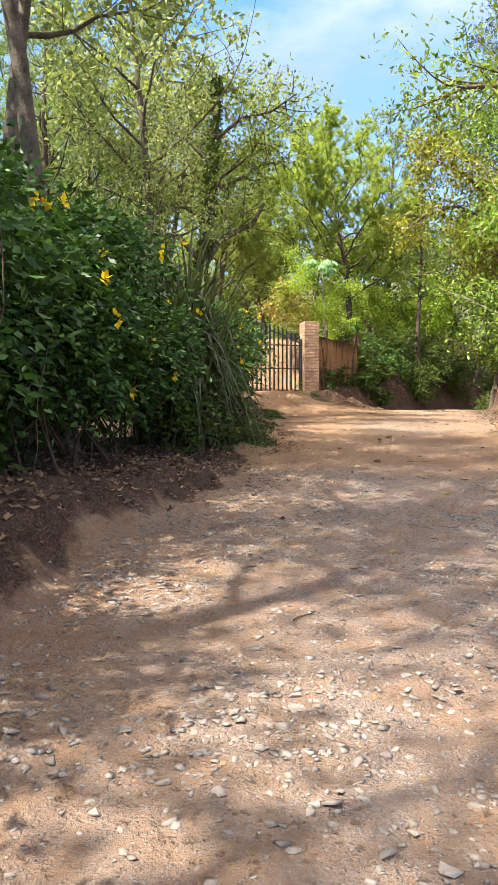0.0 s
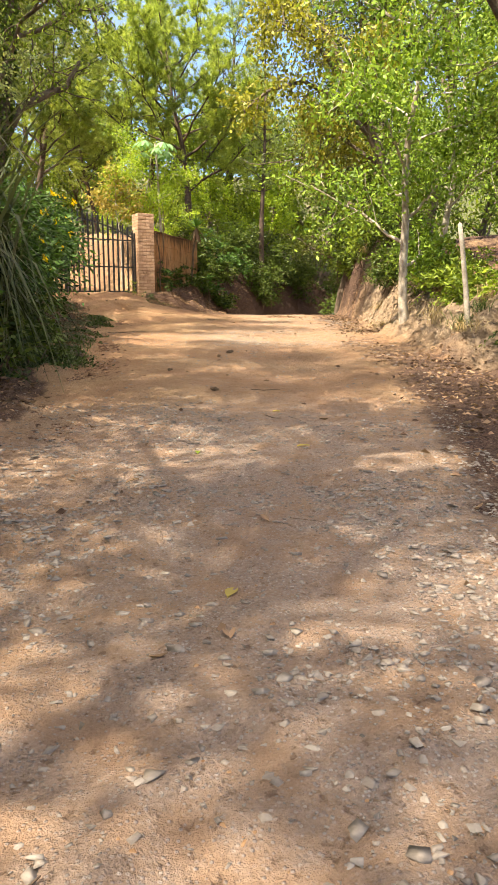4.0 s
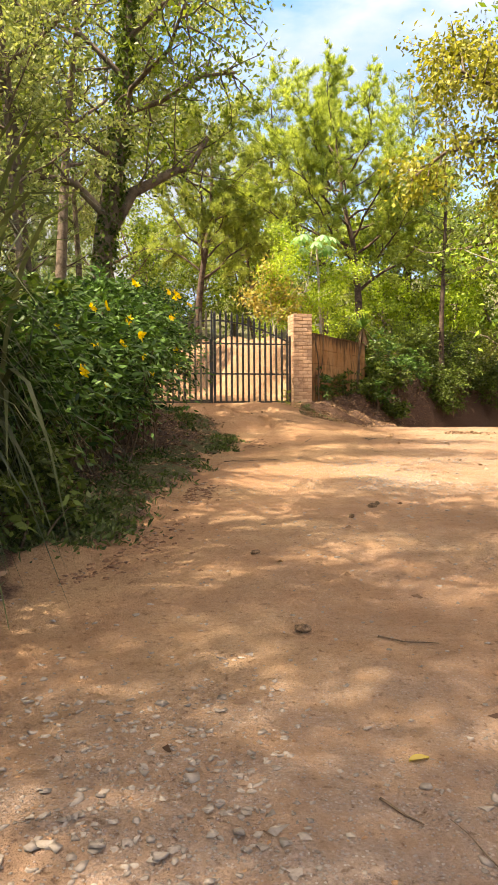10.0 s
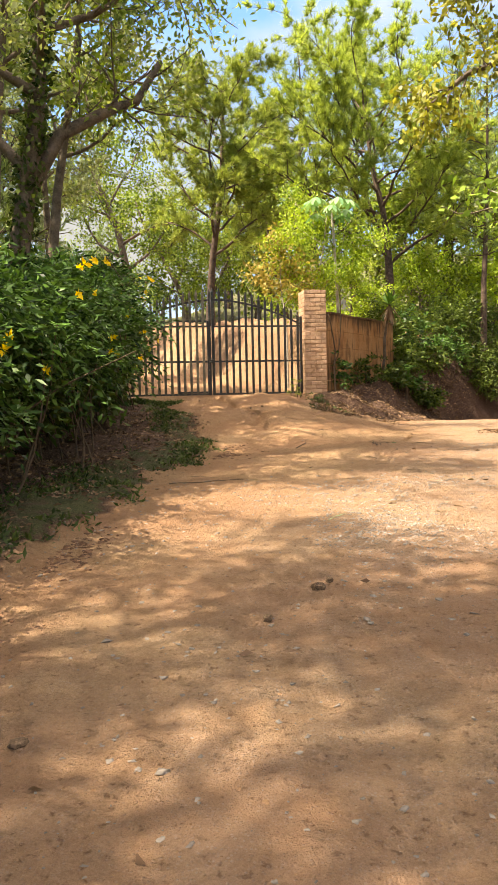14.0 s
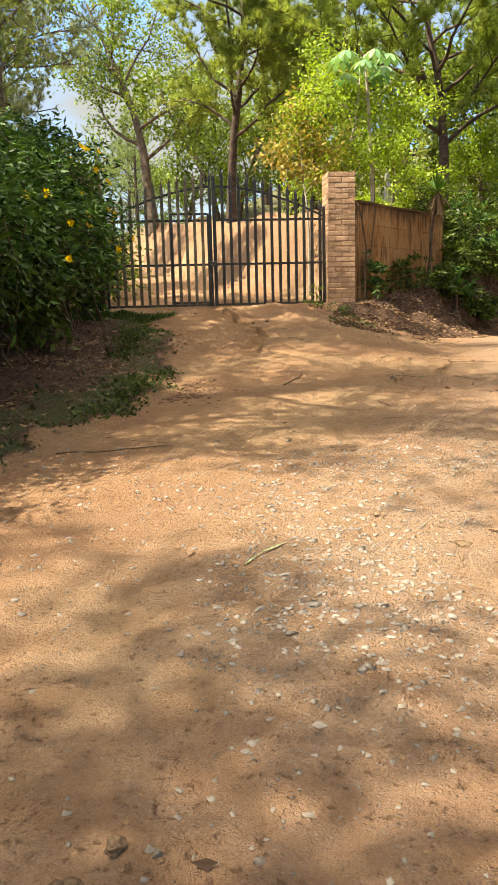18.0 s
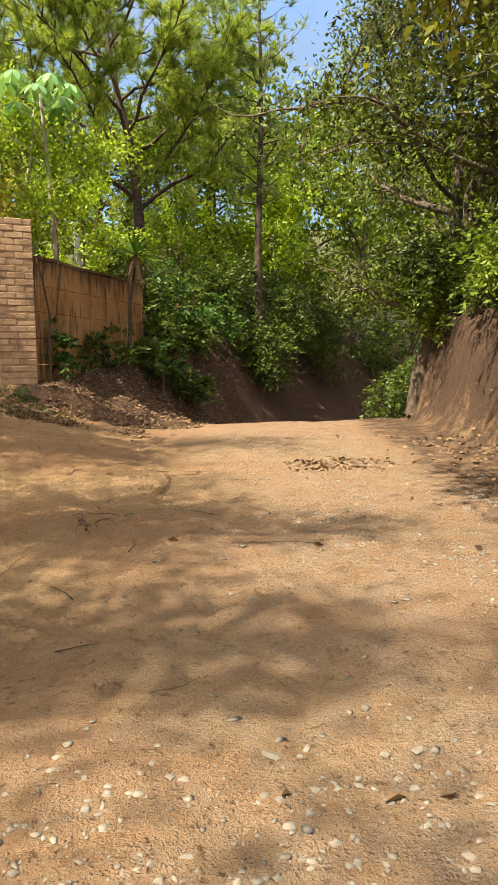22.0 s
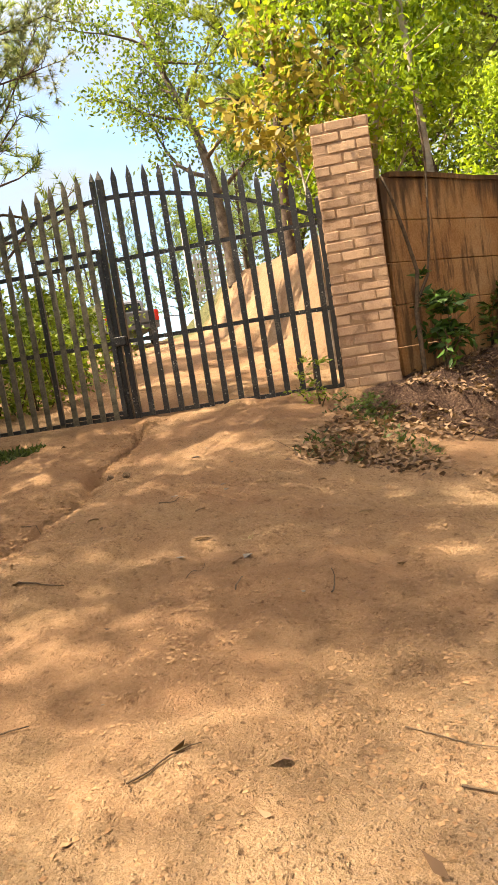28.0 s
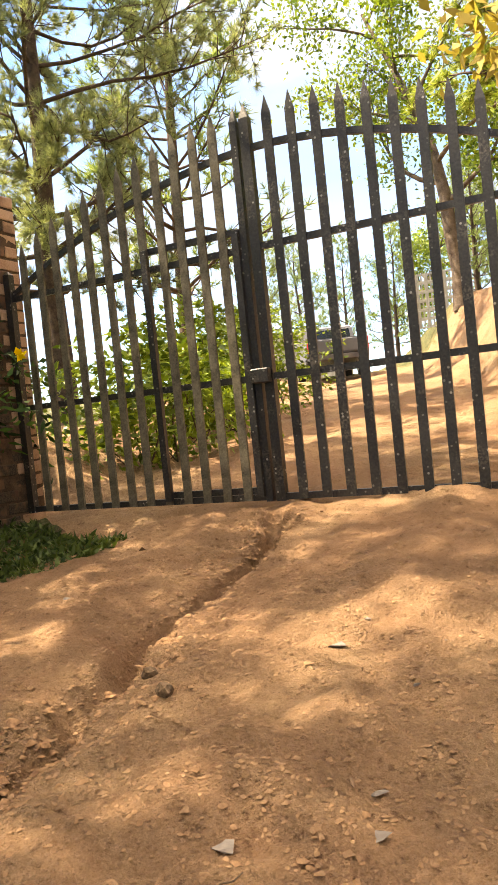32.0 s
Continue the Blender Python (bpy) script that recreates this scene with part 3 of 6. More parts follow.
def terrain(x, y):
    """Ground height and the masks litter (with painted shade on the far banks), gravel, clay, grass."""
    x, y = np.asarray(x, float), np.asarray(y, float)
    z = np.interp(y, ROAD_Y, ROAD_Z)
    # driveway mound up to the gate
    drive = np.interp(y, (19.5, 21, 22, 23, 24.25, 25.8, 26.6, 28.4, 29), (0, 0.03, 0.08, 0.18, 0.33, 0.43, 0.51, 0.73, 0.76)) * (1 - sstep(1.2, 4.5, x))
    before = 1 - sstep(28.3, 28.9, y)
    xl = np.interp(np.minimum(y, 27.2), LEFT_Y, LEFT_X)
    d_left = np.where(y < 27.6, xl - x, -1.0)
    d_ragged = d_left + 0.20 * vnoise(x, y, 1.3, 21) + 0.13 * vnoise(x, y, 3.4, 22)
    low = np.interp(y, (-40, 2, 6, 9, 12, 26), (0.5, 0.42, 0.30, 0.10, 0.08, 0.06))
    bank_l = sstep(0.0, 0.45, d_left + 0.12 * vnoise(x, y, 2.2, 61)) * low * (1 + 0.25 * vnoise(x, y, 3.1, 62)) + np.maximum(d_left - 0.4, 0) * 0.10
    bank_l = np.minimum(bank_l, 2.5)
    # yard behind the gate
    dd = x * 0.83 + (y - 28.4) * 0.56
    yard = 2.12 + 0.103 * (np.clip(y, 28.4, 46.5) - 28.4)
    wx = WALL_A[0] + (y - WALL_A[1]) * WALL_D[0] / WALL_D[1]
    right_of_wall = x - wx
    ebb = 1 - 0.9 * sstep(32.4, 34.2, y) * sstep(-4.5, -1.0, right_of_wall)
    yard = yard + sstep(2.3, 3.5, dd) * 1.75 * sstep(29.8, 31.5, y) * ebb + sstep(-2.0, -3.4, dd) * 0.5
    yard = yard + sstep(1.6, 2.6, dd) * sstep(29.2, 30.5, y) * sstep(-0.5, -1.6, right_of_wall) * (0.16 * vnoise(x, y, 1.1, 71) + 0.10 * vnoise(x, y, 2.7, 72) + 0.05 * vnoise(x, y, 5.5, 73))
    foot = np.interp(y, LEFT_Y[14:], LEFT_X[14:])
    span = np.maximum(foot - wx, 0.6)
    wall_foot = 2.12 + 0.12 * (np.minimum(y, 40) - 28.8)
    wall_foot = wall_foot + (yard - wall_foot) * sstep(32.6, 34.4, y)
    outer = z + (wall_foot - z) * (1 - sstep(0.15, 0.95, right_of_wall / span))
    behind = np.where(right_of_wall < 0.0, yard, outer)
    # right bank
    xb = np.interp(y, RIGHT_Y, RIGHT_X)
    d_right = x - xb
    hb = np.interp(y, (-40, 0, 9, 14, 18, 20, 24, 30, 60), (0.5, 0.5, 0.65, 0.9, 1.2, 1.45, 2.0, 2.2, 2.0))
    steep = np.interp(y, (0, 9, 14, 20, 24, 60), (2.4, 2.0, 1.7, 1.5, 0.8, 1.0))
    bank_r = sstep(0.0, 1.0, d_right / steep) * hb + np.clip(d_right - steep, 0, 30) * 0.12
    front = z + drive + bank_l
    g = np.where(y > 28.6, np.where(d_right > 0, z, behind), front + (np.where(right_of_wall < 0, yard, outer) - front) * (1 - before) * (d_right < 0))
    rough_bank = sstep(0.0, 0.4, d_right) * sstep(3.0, 1.5, d_right) * sstep(8, 13, y)
    g = g + np.where(d_right > 0, bank_r, 0) + rough_bank * (0.30 * vnoise(x * 0.6, y, 1.0, 11) + 0.16 * vnoise(x * 0.7, y, 2.3, 12) + 0.07 * vnoise(x, y, 5.0, 13) - 0.20 * np.abs(vnoise(x * 0.7, y, 2.6, 23)) - 0.12 * np.abs(vnoise(x, y, 5.0, 24)) + 0.05 * vnoise(x, y, 9.0, 25))
    slope_in = np.where((y > 28.9) & (right_of_wall > 0) & (d_right < 0), 1.0, 0.0) * sstep(0.05, 0.3, right_of_wall / span) * sstep(1.15, 0.9, right_of_wall / span)
    g = g + slope_in * (0.22 * vnoise(x, y, 1.3, 41) + 0.12 * vnoise(x, y, 3.1, 42))
    # wheel hollows, gully and roughness
    near = sstep(60, 35, np.abs(y - 15))
    gx = np.interp(y, GULLY_Y, GULLY_X)
    gd = x - gx - 0.09 * vnoise(y * 0 + 3, y, 2.2, 7) - 0.035 * vnoise(y * 0 + 5, y, 6.5, 17) - 0.03 * vnoise(x, y, 9.0, 52)
    gw = 0.082 * (1 + 0.6 * vnoise(x, y, 2.3, 18))
    g = g - 0.070 * np.exp(-((gd + 0.04) / (0.24 + 0.08 * vnoise(x, y, 1.2, 81))) ** 2) * sstep(22.9, 23.9, y) * sstep(28.35, 27.8, y)
    g = g - 0.19 * np.exp(-(gd / gw) ** 4) * (0.85 + 0.5 * vnoise(x, y, 1.9, 8)) * sstep(23.0, 23.8, y) * sstep(28.35, 28.0, y)
    on_bank = np.maximum(sstep(0.0, 0.5, d_left), sstep(0.0, 0.5, d_right))
    rough = 0.020 * vnoise(x, y, 0.9) + 0.014 * vnoise(x, y, 2.3, 1) + 0.010 * vnoise(x, y, 5.1, 2) + 0.007 * vnoise(x, y, 9.7, 3)
    rough = rough + sstep(11, 8, y) * (0.012 * vnoise(x, y, 3.7, 96) + 0.011 * vnoise(x, y, 6.6, 97))
    g = g + near * (rough * (1 + 1.6 * on_bank) + 0.03 * on_bank * vnoise(x, y, 3.3, 4))
    drv = sstep(21, 24, y) * (1 - sstep(3.5, 5.0, x))
    g = g - drv * 0.018 * np.abs(vnoise(x, y, 15.0, 51)) * sstep(24, 24.5, y)
    g = g + near * drv * (0.016 * vnoise(x * 2.2, y * 0.8, 2.2, 5) + 0.017 * vnoise(x, y, 6.5, 6) + 0.018 * vnoise(x, y, 10.5, 19))
    g = g + np.clip(np.maximum(y - 47, np.maximum(np.abs(x - 1) - 22, 0) * sstep(24, 40, y)), 0, 60) * 0.22 * sstep(-14, -3, x)
    far = np.maximum(np.abs(x - 3) - 40, 0) + np.maximum(np.abs(y - 15) - 50, 0)
    g = g + far * 0.03 * (0.7 + 0.3 * wavy(x, y, 0.02))
    litter = np.maximum(sstep(-0.10, 0.5, d_ragged) * 0.9, sstep(-1.9, -0.6, d_right) * np.interp(y, (0, 9, 15, 18, 20, 40), (0.95, 0.85, 0.5, 0.35, 0.55, 0.6)))
    # leaf litter beside the wall, raised further on to paint the bank's deep shade
    litter = np.maximum(litter, np.where((y > 28.3) & (right_of_wall > 0) & (x < foot + 0.3), np.interp(y, (29.5, 31.5), (0.66, 0.95)), 0))
    litter = np.where((y > 28.6) & (right_of_wall < 0), 0.12, litter)
    ctr = np.interp(y, (0, 8, 14, 20, 28, 34), (0.9, 1.6, 3.2, 5.2, 6.4, 9))
    gravel = np.exp(-((x - ctr) / np.interp(y, (0, 7, 10), (2.5, 2.2, 1.7))) ** 2) * (1 - drv * 0.8) * np.interp(y, (8.5, 10, 14.3, 15.5), (1.0, 0.25, 0.25, 0.45))
    clay = sstep(0.0, 0.3, d_right / steep) * sstep(1.2, 0.9, d_right / steep) * sstep(10, 14, y)
    clay = clay * (1 - sstep(21.5, 24, y))
    clay = np.maximum(clay, np.where((y > 29) & (right_of_wall < 0), 0.15 * sstep(2.2, 2.6, dd), 0))
    litter = litter * (1 - clay * (d_right > 0) * sstep(10, 14, y) * np.clip(0.55 + 0.7 * vnoise(x, y, 1.6, 14), 0, 1))
    # right bank past the bend: litter colour gives brown soil and painted shade
    litter = np.maximum(litter, sstep(0.0, 0.4, d_right) * sstep(21.5, 24, y) * (0.75 + 0.25 * vnoise(x, y, 2.0, 95)))
    grass = sstep(0.0, 0.40, d_ragged) * sstep(1.4, 0.8, d_left) * sstep(9.5, 12, y) * np.where(y < 27.6, 1, 0) * 0.58
    wild = np.maximum.reduce([sstep(43, 47, y), sstep(3.5, 7.0, d_right), sstep(2.2, 4.5, d_left), np.where(y > 28.4, sstep(-3.2, -5.0, dd), 0.0)])
    grass = np.maximum(grass, 0.8 * wild)
    litter = np.maximum(litter, 0.55 * wild)
    return g, litter, gravel, clay, grass


GULLY_Y = (22.0, 23.2, 24.0, 24.6, 25.1, 25.6, 26.1, 26.4, 26.7, 27.1, 27.5, 28.15, 28.6)
GULLY_X = (1.50, 1.42, 1.36, 1.30, 1.20, 1.00, 0.78, 0.60, 0.50, 0.35, 0.18, -0.13, -0.27)


def gz(x, y):
    return float(terrain(x, y)[0])


def steps(*spans):
    out = []
    for a, b, s in spans:
        out.append(np.arange(a, b - 1e-6, s))
    return np.concatenate(out + [[spans[-1][1]]])


GX = steps((-600, -100, 50), (-100, -30, 10), (-30, -10, 1.5), (-10, -2.6, 0.4), (-2.6, -0.6, 0.07), (-0.6, -0.3, 0.05), (-0.3, 1.75, 0.028), (1.75, 2.3, 0.05), (2.3, 7.5, 0.065), (7.5, 12, 0.15), (12, 30, 1.0), (30, 100, 10), (100, 600, 50))
GY = steps((-600, -100, 50), (-100, -20, 8), (-20, -2, 1.0), (-2, 1.0, 0.25), (1.0, 23.0, 0.07), (23.0, 24.4, 0.045), (24.4, 28.7, 0.034), (28.7, 29.6, 0.09), (29.6, 36, 0.12), (36, 60, 0.8), (60, 120, 6), (120, 1000, 60))
XX, YY = np.meshgrid(GX, GY)
g_all = terrain(XX.ravel(), YY.ravel())
nx, ny = len(GX), len(GY)
ii, jj = np.meshgrid(np.arange(nx - 1), np.arange(ny - 1))
g_faces = np.stack([jj * nx + ii, jj * nx + ii + 1, (jj + 1) * nx + ii + 1, (jj + 1) * nx + ii], -1).reshape(-1, 4)
ground_me = raw_mesh("ground", np.stack([XX.ravel(), YY.ravel(), g_all[0]], -1), [g_faces], EARTH, True)
for key, vals in zip(("litter", "gravel", "clay", "grass"), g_all[1:]):
    a = ground_me.attributes.new(key, "FLOAT", "POINT")
    a.data.foreach_set("value", np.asarray(vals, np.float32))
tagged(put("ground", ground_me), "tan dirt road and earth banks with gravel and dry leaves", "ground", "", "structure")


# ---- gate, pillars, wall ----
def brick_mat():
    m, nt, out = node_mat("brick")
    pos = position(nt)
    rnd = nt.nodes.new("ShaderNodeObjectInfo").outputs["Random"]
    a = noise_node(nt, 9, 5, 0.6, pos)
    b = noise_node(nt, 90, 4, 0.7, pos)
    base = ramp(nt, rnd, [(0.0, (0.29, 0.15, 0.078)), (0.5, (0.43, 0.25, 0.135)), (1.0, (0.53, 0.34, 0.195))])
    col = mix(nt, 0.45, base, ramp(nt, a, [(0.3, (0.26, 0.15, 0.10)), (0.7, (0.58, 0.40, 0.28))]))
    col = mix(nt, 0.25, col, ramp(nt, b, [(0.35, (0.20, 0.12, 0.08)), (0.65, (0.62, 0.45, 0.33))]))
    stain = noise_node(nt, 3.2, 6, 0.7, pos)
    col = mix(nt, math_node(nt, "MULTIPLY", ramp_val(nt, stain, 0.50, 0.66), 0.6), col, (0.13, 0.08, 0.05))
    principled(nt, out, col, 0.92, 0, b, 0.7, 0.012, 0.2)
    return m


BRICK = brick_mat()


def dark_brick_mat():
    """The same brick in darker tones, with near-black blotches."""
    m, nt, out = node_mat("dark_brick")
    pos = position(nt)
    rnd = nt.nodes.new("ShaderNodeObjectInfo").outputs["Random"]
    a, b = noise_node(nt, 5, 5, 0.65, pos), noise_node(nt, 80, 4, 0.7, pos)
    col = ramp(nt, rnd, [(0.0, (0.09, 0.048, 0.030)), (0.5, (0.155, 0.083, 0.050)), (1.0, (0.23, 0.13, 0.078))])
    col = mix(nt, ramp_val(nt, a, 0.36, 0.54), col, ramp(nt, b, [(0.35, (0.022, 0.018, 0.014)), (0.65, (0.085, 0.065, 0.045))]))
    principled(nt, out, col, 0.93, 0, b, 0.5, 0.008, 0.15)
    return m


DARK_BRICK = dark_brick_mat()
DARK_MORTAR = simple_mat("dark_mortar", (0.035, 0.024, 0.016), (0.12, 0.078, 0.05), 8, 0.95, 0, 0.5, 0.01, 0.1, 80)
MORTAR = simple_mat("mortar", (0.23, 0.135, 0.08), (0.38, 0.245, 0.155), 8, 0.95, 0, 0.5, 0.01, 0.1, 80)


def iron_mat():
    """Black paint, dusty in patches."""
    m, nt, out = node_mat("black_iron")
    pos = position(nt)
    a, b = noise_node(nt, 5, 5, 0.6, pos), noise_node(nt, 60, 4, 0.6, pos)
    col = ramp(nt, b, [(0.3, (0.008, 0.008, 0.009)), (0.7, (0.032, 0.030, 0.029))])
    dust = math_node(nt, "MULTIPLY", ramp_val(nt, a, 0.50, 0.70), ramp_val(nt, b, 0.42, 0.62))
    col = mix(nt, math_node(nt, "MULTIPLY", dust, 0.30), col, (0.24, 0.20, 0.155))
    vor = nt.nodes.new("ShaderNodeTexVoronoi")
    vor.inputs["Scale"].default_value = 34.0
    link(nt, pos, vor.inputs["Vector"])
    sep = nt.nodes.new("ShaderNodeSeparateColor")
    link(nt, vor.outputs["Color"], sep.inputs["Color"])
    specks = math_node(nt, "MULTIPLY", ramp_val(nt, vor.outputs["Distance"], 0.34, 0.20), math_node(nt, "MULTIPLY", ramp_val(nt, sep.outputs["Red"], 0.72, 0.78), ramp_val(nt, a, 0.40, 0.58)))
    col = mix(nt, math_node(nt, "MULTIPLY", specks, 0.75), col, (0.34, 0.33, 0.30))
    principled(nt, out, col, 0.42, 0.15, b, 0.25, 0.003, 0.5)
    return m


IRON = iron_mat()
# Picket colour for the left leaf, paled to show sunlight on it.
SUNLIT_IRON = simple_mat("sunlit_iron", (0.035, 0.032, 0.024), (0.17, 0.15, 0.105), 7, 0.6, 0.1, 0.3, 0.003, 0.3, 70)


def panel_mat():
    """Concrete stained orange by the earth behind it, with dark run-off streaks and fine board lines."""
    m, nt, out = node_mat("stained_concrete")
    pos = position(nt)
    big, fine = noise_node(nt, 1.6, 5, 0.6, pos), noise_node(nt, 55, 4, 0.65, pos)
    mp = nt.nodes.new("ShaderNodeMapping")
    mp.inputs["Scale"].default_value = (5.0, 5.0, 0.7)
    link(nt, pos, mp.inputs["Vector"])
    runs = noise_node(nt, 1.5, 6, 0.65, mp.outputs["Vector"])
    col = ramp(nt, big, [(0.32, (0.22, 0.093, 0.033)), (0.5, (0.33, 0.162, 0.062)), (0.68, (0.39, 0.235, 0.115))])
    col = mix(nt, 0.3, col, ramp(nt, fine, [(0.35, (0.18, 0.09, 0.04)), (0.65, (0.52, 0.34, 0.19))]))
    col = mix(nt, math_node(nt, "MULTIPLY", ramp_val(nt, runs, 0.49, 0.63), 0.78), col, (0.075, 0.048, 0.030))
    up = nt.nodes.new("ShaderNodeSeparateXYZ")
    link(nt, pos, up.inputs[0])
    damp = math_node(nt, "ADD", up.outputs["Z"], math_node(nt, "MULTIPLY", math_node(nt, "SUBTRACT", runs, 0.5), 1.6))
    col = mix(nt, math_node(nt, "MULTIPLY", ramp_val(nt, damp, 3.75, 4.2), 0.8), col, (0.060, 0.038, 0.024))
    principled(nt, out, col, 0.95, 0, fine, 0.5, 0.012, 0.12)
    return m


PANEL = panel_mat()


def box_bm(w, d, h, bevel=0.0, base=0.0):
    bm = bmesh.new()
    bmesh.ops.create_cube(bm, size=1.0)
    for v in bm.verts:
        v.co = Vector((v.co.x * w, v.co.y * d, (v.co.z + 0.5) * h + base))
    if bevel:
        bmesh.ops.bevel(bm, geom=bm.edges[:], offset=bevel, segments=1, affect="EDGES")
    return bm


def mesh_of(name, bm, mat):
    me = bpy.data.meshes.new(name)
    bm.to_mesh(me)
    bm.free()
    me.materials.append(mat)
    return me


GATE_TURN = 16.5
BRICK_ME, DARK_BRICK_ME = [], []
for bw in (0.275, 0.135):
    for k in range(3):
        bm = box_bm(bw, 0.13, 0.092, 0.008)
        for v in bm.verts:
            v.co += Vector((random.uniform(-1, 1), random.uniform(-1, 1), random.uniform(-1, 1))) * 0.0035
        BRICK_ME.append(mesh_of("brick", bm, BRICK))
        DARK_BRICK_ME.append(BRICK_ME[-1].copy())
        DARK_BRICK_ME[-1].materials[0] = DARK_BRICK


def pillar(name, x, y, z, height, label, turn=GATE_TURN, width=0.58, dark_sides=()):
    ob = holder(name, x, y, z, turn)
    part("mortar_core", box_bm(width - 0.008, width - 0.008, height - 0.01), DARK_MORTAR if dark_sides else MORTAR, ob, "mortar between the bricks")
    n = round(height / 0.106)
    pitch = height / n
    rnd = random.Random(7)
    for c in range(n):
        for side in range(4):
            m = Matrix.Rotation(side * math.pi / 2, 4, "Z")
            odd = (c + side) % 2
            # stretcher pair, or half-whole-half, laid along each face
            run = [(-0.148, 0), (0.148, 0)] if odd else [(-0.215, 1), (0.0, 0), (0.215, 1)]
            for u, half in run:
                # dark bricks on the listed sides; the back of side 1 stays plain
                me = (DARK_BRICK_ME if side in dark_sides and not (side == 1 and u > 0.05) else BRICK_ME)[half * 3 + rnd.randrange(3)]
                b = put("brick", me, ob)
                b.matrix_local = m @ Matrix.Translation((u + rnd.uniform(-0.003, 0.003), -width / 2 + 0.065 + rnd.uniform(-0.005, 0.004), c * pitch + 0.006 + rnd.uniform(-0.002, 0.002))) @ Matrix.Rotation(rnd.uniform(-0.012, 0.012), 4, "Y")
    return tagged(ob, label, "pillar")


GC = Vector((-0.20, 28.38, 0))
GD = Vector((math.cos(radians(GATE_TURN)), math.sin(radians(GATE_TURN)), 0))


def gate_point(s):
    return GC + GD * s


rp = gate_point(2.56)
lp = gate_point(-2.65) + Vector((-GD.y, GD.x, 0)) * -0.09
pillar("brick_pillar", rp.x, rp.y, 2.12, 2.65, "square gate pillar of rough reddish-tan bricks beside the gate")
pillar("brick_pillar", lp.x, lp.y, 2.02, 2.74, "dark brick gate pillar half hidden by shrubs", GATE_TURN, 0.58, (0, 1, 3))


def bar_bm(w, d, h, tip):
    """An upright flat bar with a pointed head."""
    bm = bmesh.new()
    ring = []
    for z, f in ((0, 1), (h - tip, 1), (h, 0.06)):
        ring.append([bm.verts.new((sx * w / 2 * f, sy * d / 2 * (f if f < 1 else 1), z)) for sx, sy in ((-1, -1), (1, -1), (1, 1), (-1, 1))])
    for a, b in zip(ring, ring[1:]):
        for k in range(4):
            bm.faces.new((a[k], a[(k + 1) % 4], b[(k + 1) % 4], b[k]))
    bm.faces.new(ring[0][::-1])
    bm.faces.new(ring[-1])
    return bm


def arch(s):
    """Height of the arched rail over the gate's foot, s metres from the middle."""
    return 2.44 - 0.60 * (abs(s) / 2.2) ** 1.8


def rail_bm(s0, s1, height_of, w=0.045, d=0.03, n=10):
    bm = bmesh.new()
    rows = []
    for i in range(n + 1):
        s = s0 + (s1 - s0) * i / n
        z = height_of(s)
        rows.append([bm.verts.new((s, sy * d / 2, z + sz * w / 2)) for sy, sz in ((-1, -1), (1, -1), (1, 1), (-1, 1))])
    for a, b in zip(rows, rows[1:]):
        for k in range(4):
            bm.faces.new((a[k], a[(k + 1) % 4], b[(k + 1) % 4], b[k]))
    bm.faces.new(rows[0])
    bm.faces.new(rows[-1][::-1])
    return bm


def gate_leaf(s0, s1, span, count, label, wicket=None, wide=0.075, paint=None):
    ob = holder("gate_leaf", GC.x, GC.y, 2.10, GATE_TURN)
    lo, hi = min(s0, s1), max(s0, s1)
    p0, p1 = span
    for z in (0.05, 0.88, 1.77):
        part("rail", rail_bm(lo, hi, lambda s, z=z: z, n=1), IRON, ob)
    part("arched_rail", rail_bm(lo, hi, arch, n=14), IRON, ob)
    for i in range(count):
        s = p0 + (p1 - p0) * (i + 0.5) / count
        b = part("picket", bar_bm(0.062, 0.02, arch(s) + 0.28, 0.12), paint or IRON, ob)
        b.matrix_local = Matrix.Translation((s, -0.022, 0.03))
    for s in (s0, s1):
        inner = abs(s) < 0.3
        p = part("stile", bar_bm(wide if inner else 0.06, 0.06, (arch(s) + (0.28 if inner else 0.2)), 0.10 if inner else 0.03), IRON, ob)
        p.matrix_local = Matrix.Translation((s, 0, 0.02))
    if wicket:
        a, b = wicket
        for s in (a, b):
            p = part("wicket_stile", bar_bm(0.05, 0.04, 1.85, 0.01), IRON, ob)
            p.matrix_local = Matrix.Translation((s, -0.045, 0.06))
        part("wicket_rail", rail_bm(a, b, lambda s: 1.90, n=1), IRON, ob)
        part("wicket_rail", rail_bm(a, b, lambda s: 0.10, n=1), IRON, ob)
    return tagged(ob, label, "gate", "gate leaves")


right_leaf = gate_leaf(-0.065, 2.24, (0.02, 2.24), 13, "black iron gate leaf of pointed pickets with arched top, closed", None, 0.07)
gate_leaf(-0.148, -2.31, (-2.20, -0.233), 12, "black iron gate leaf with wicket door, pointed pickets, closed", (-0.955, -0.20), 0.05, SUNLIT_IRON)
lockbox = part("lock_box", box_bm(0.14, 0.06, 0.10, 0.008, 0.84), IRON, right_leaf, "black iron lock box")
lockbox.matrix_local = Matrix.Translation((-0.11, -0.06, 0))

# panel wall beside the pillar
wturn = math.degrees(math.atan2(WALL_D[1], WALL_D[0]))
wall = holder("panel_wall", WALL_A[0], WALL_A[1], 2.02, wturn)
wr = random.Random(12)
for i, (mid, wide) in enumerate(((0.25, 0.69), (1.2, 1.19), (2.4, 1.19), (3.6, 1.19))):
    for c in range(5):
        w = part("wall_panel", box_bm(wide, 0.075, 0.430, 0.007), PANEL, wall)
        w.matrix_local = Matrix.Translation((mid, wr.uniform(-0.007, 0.007), c * 0.436)) @ Matrix.Rotation(wr.uniform(-0.004, 0.004), 4, "Y")
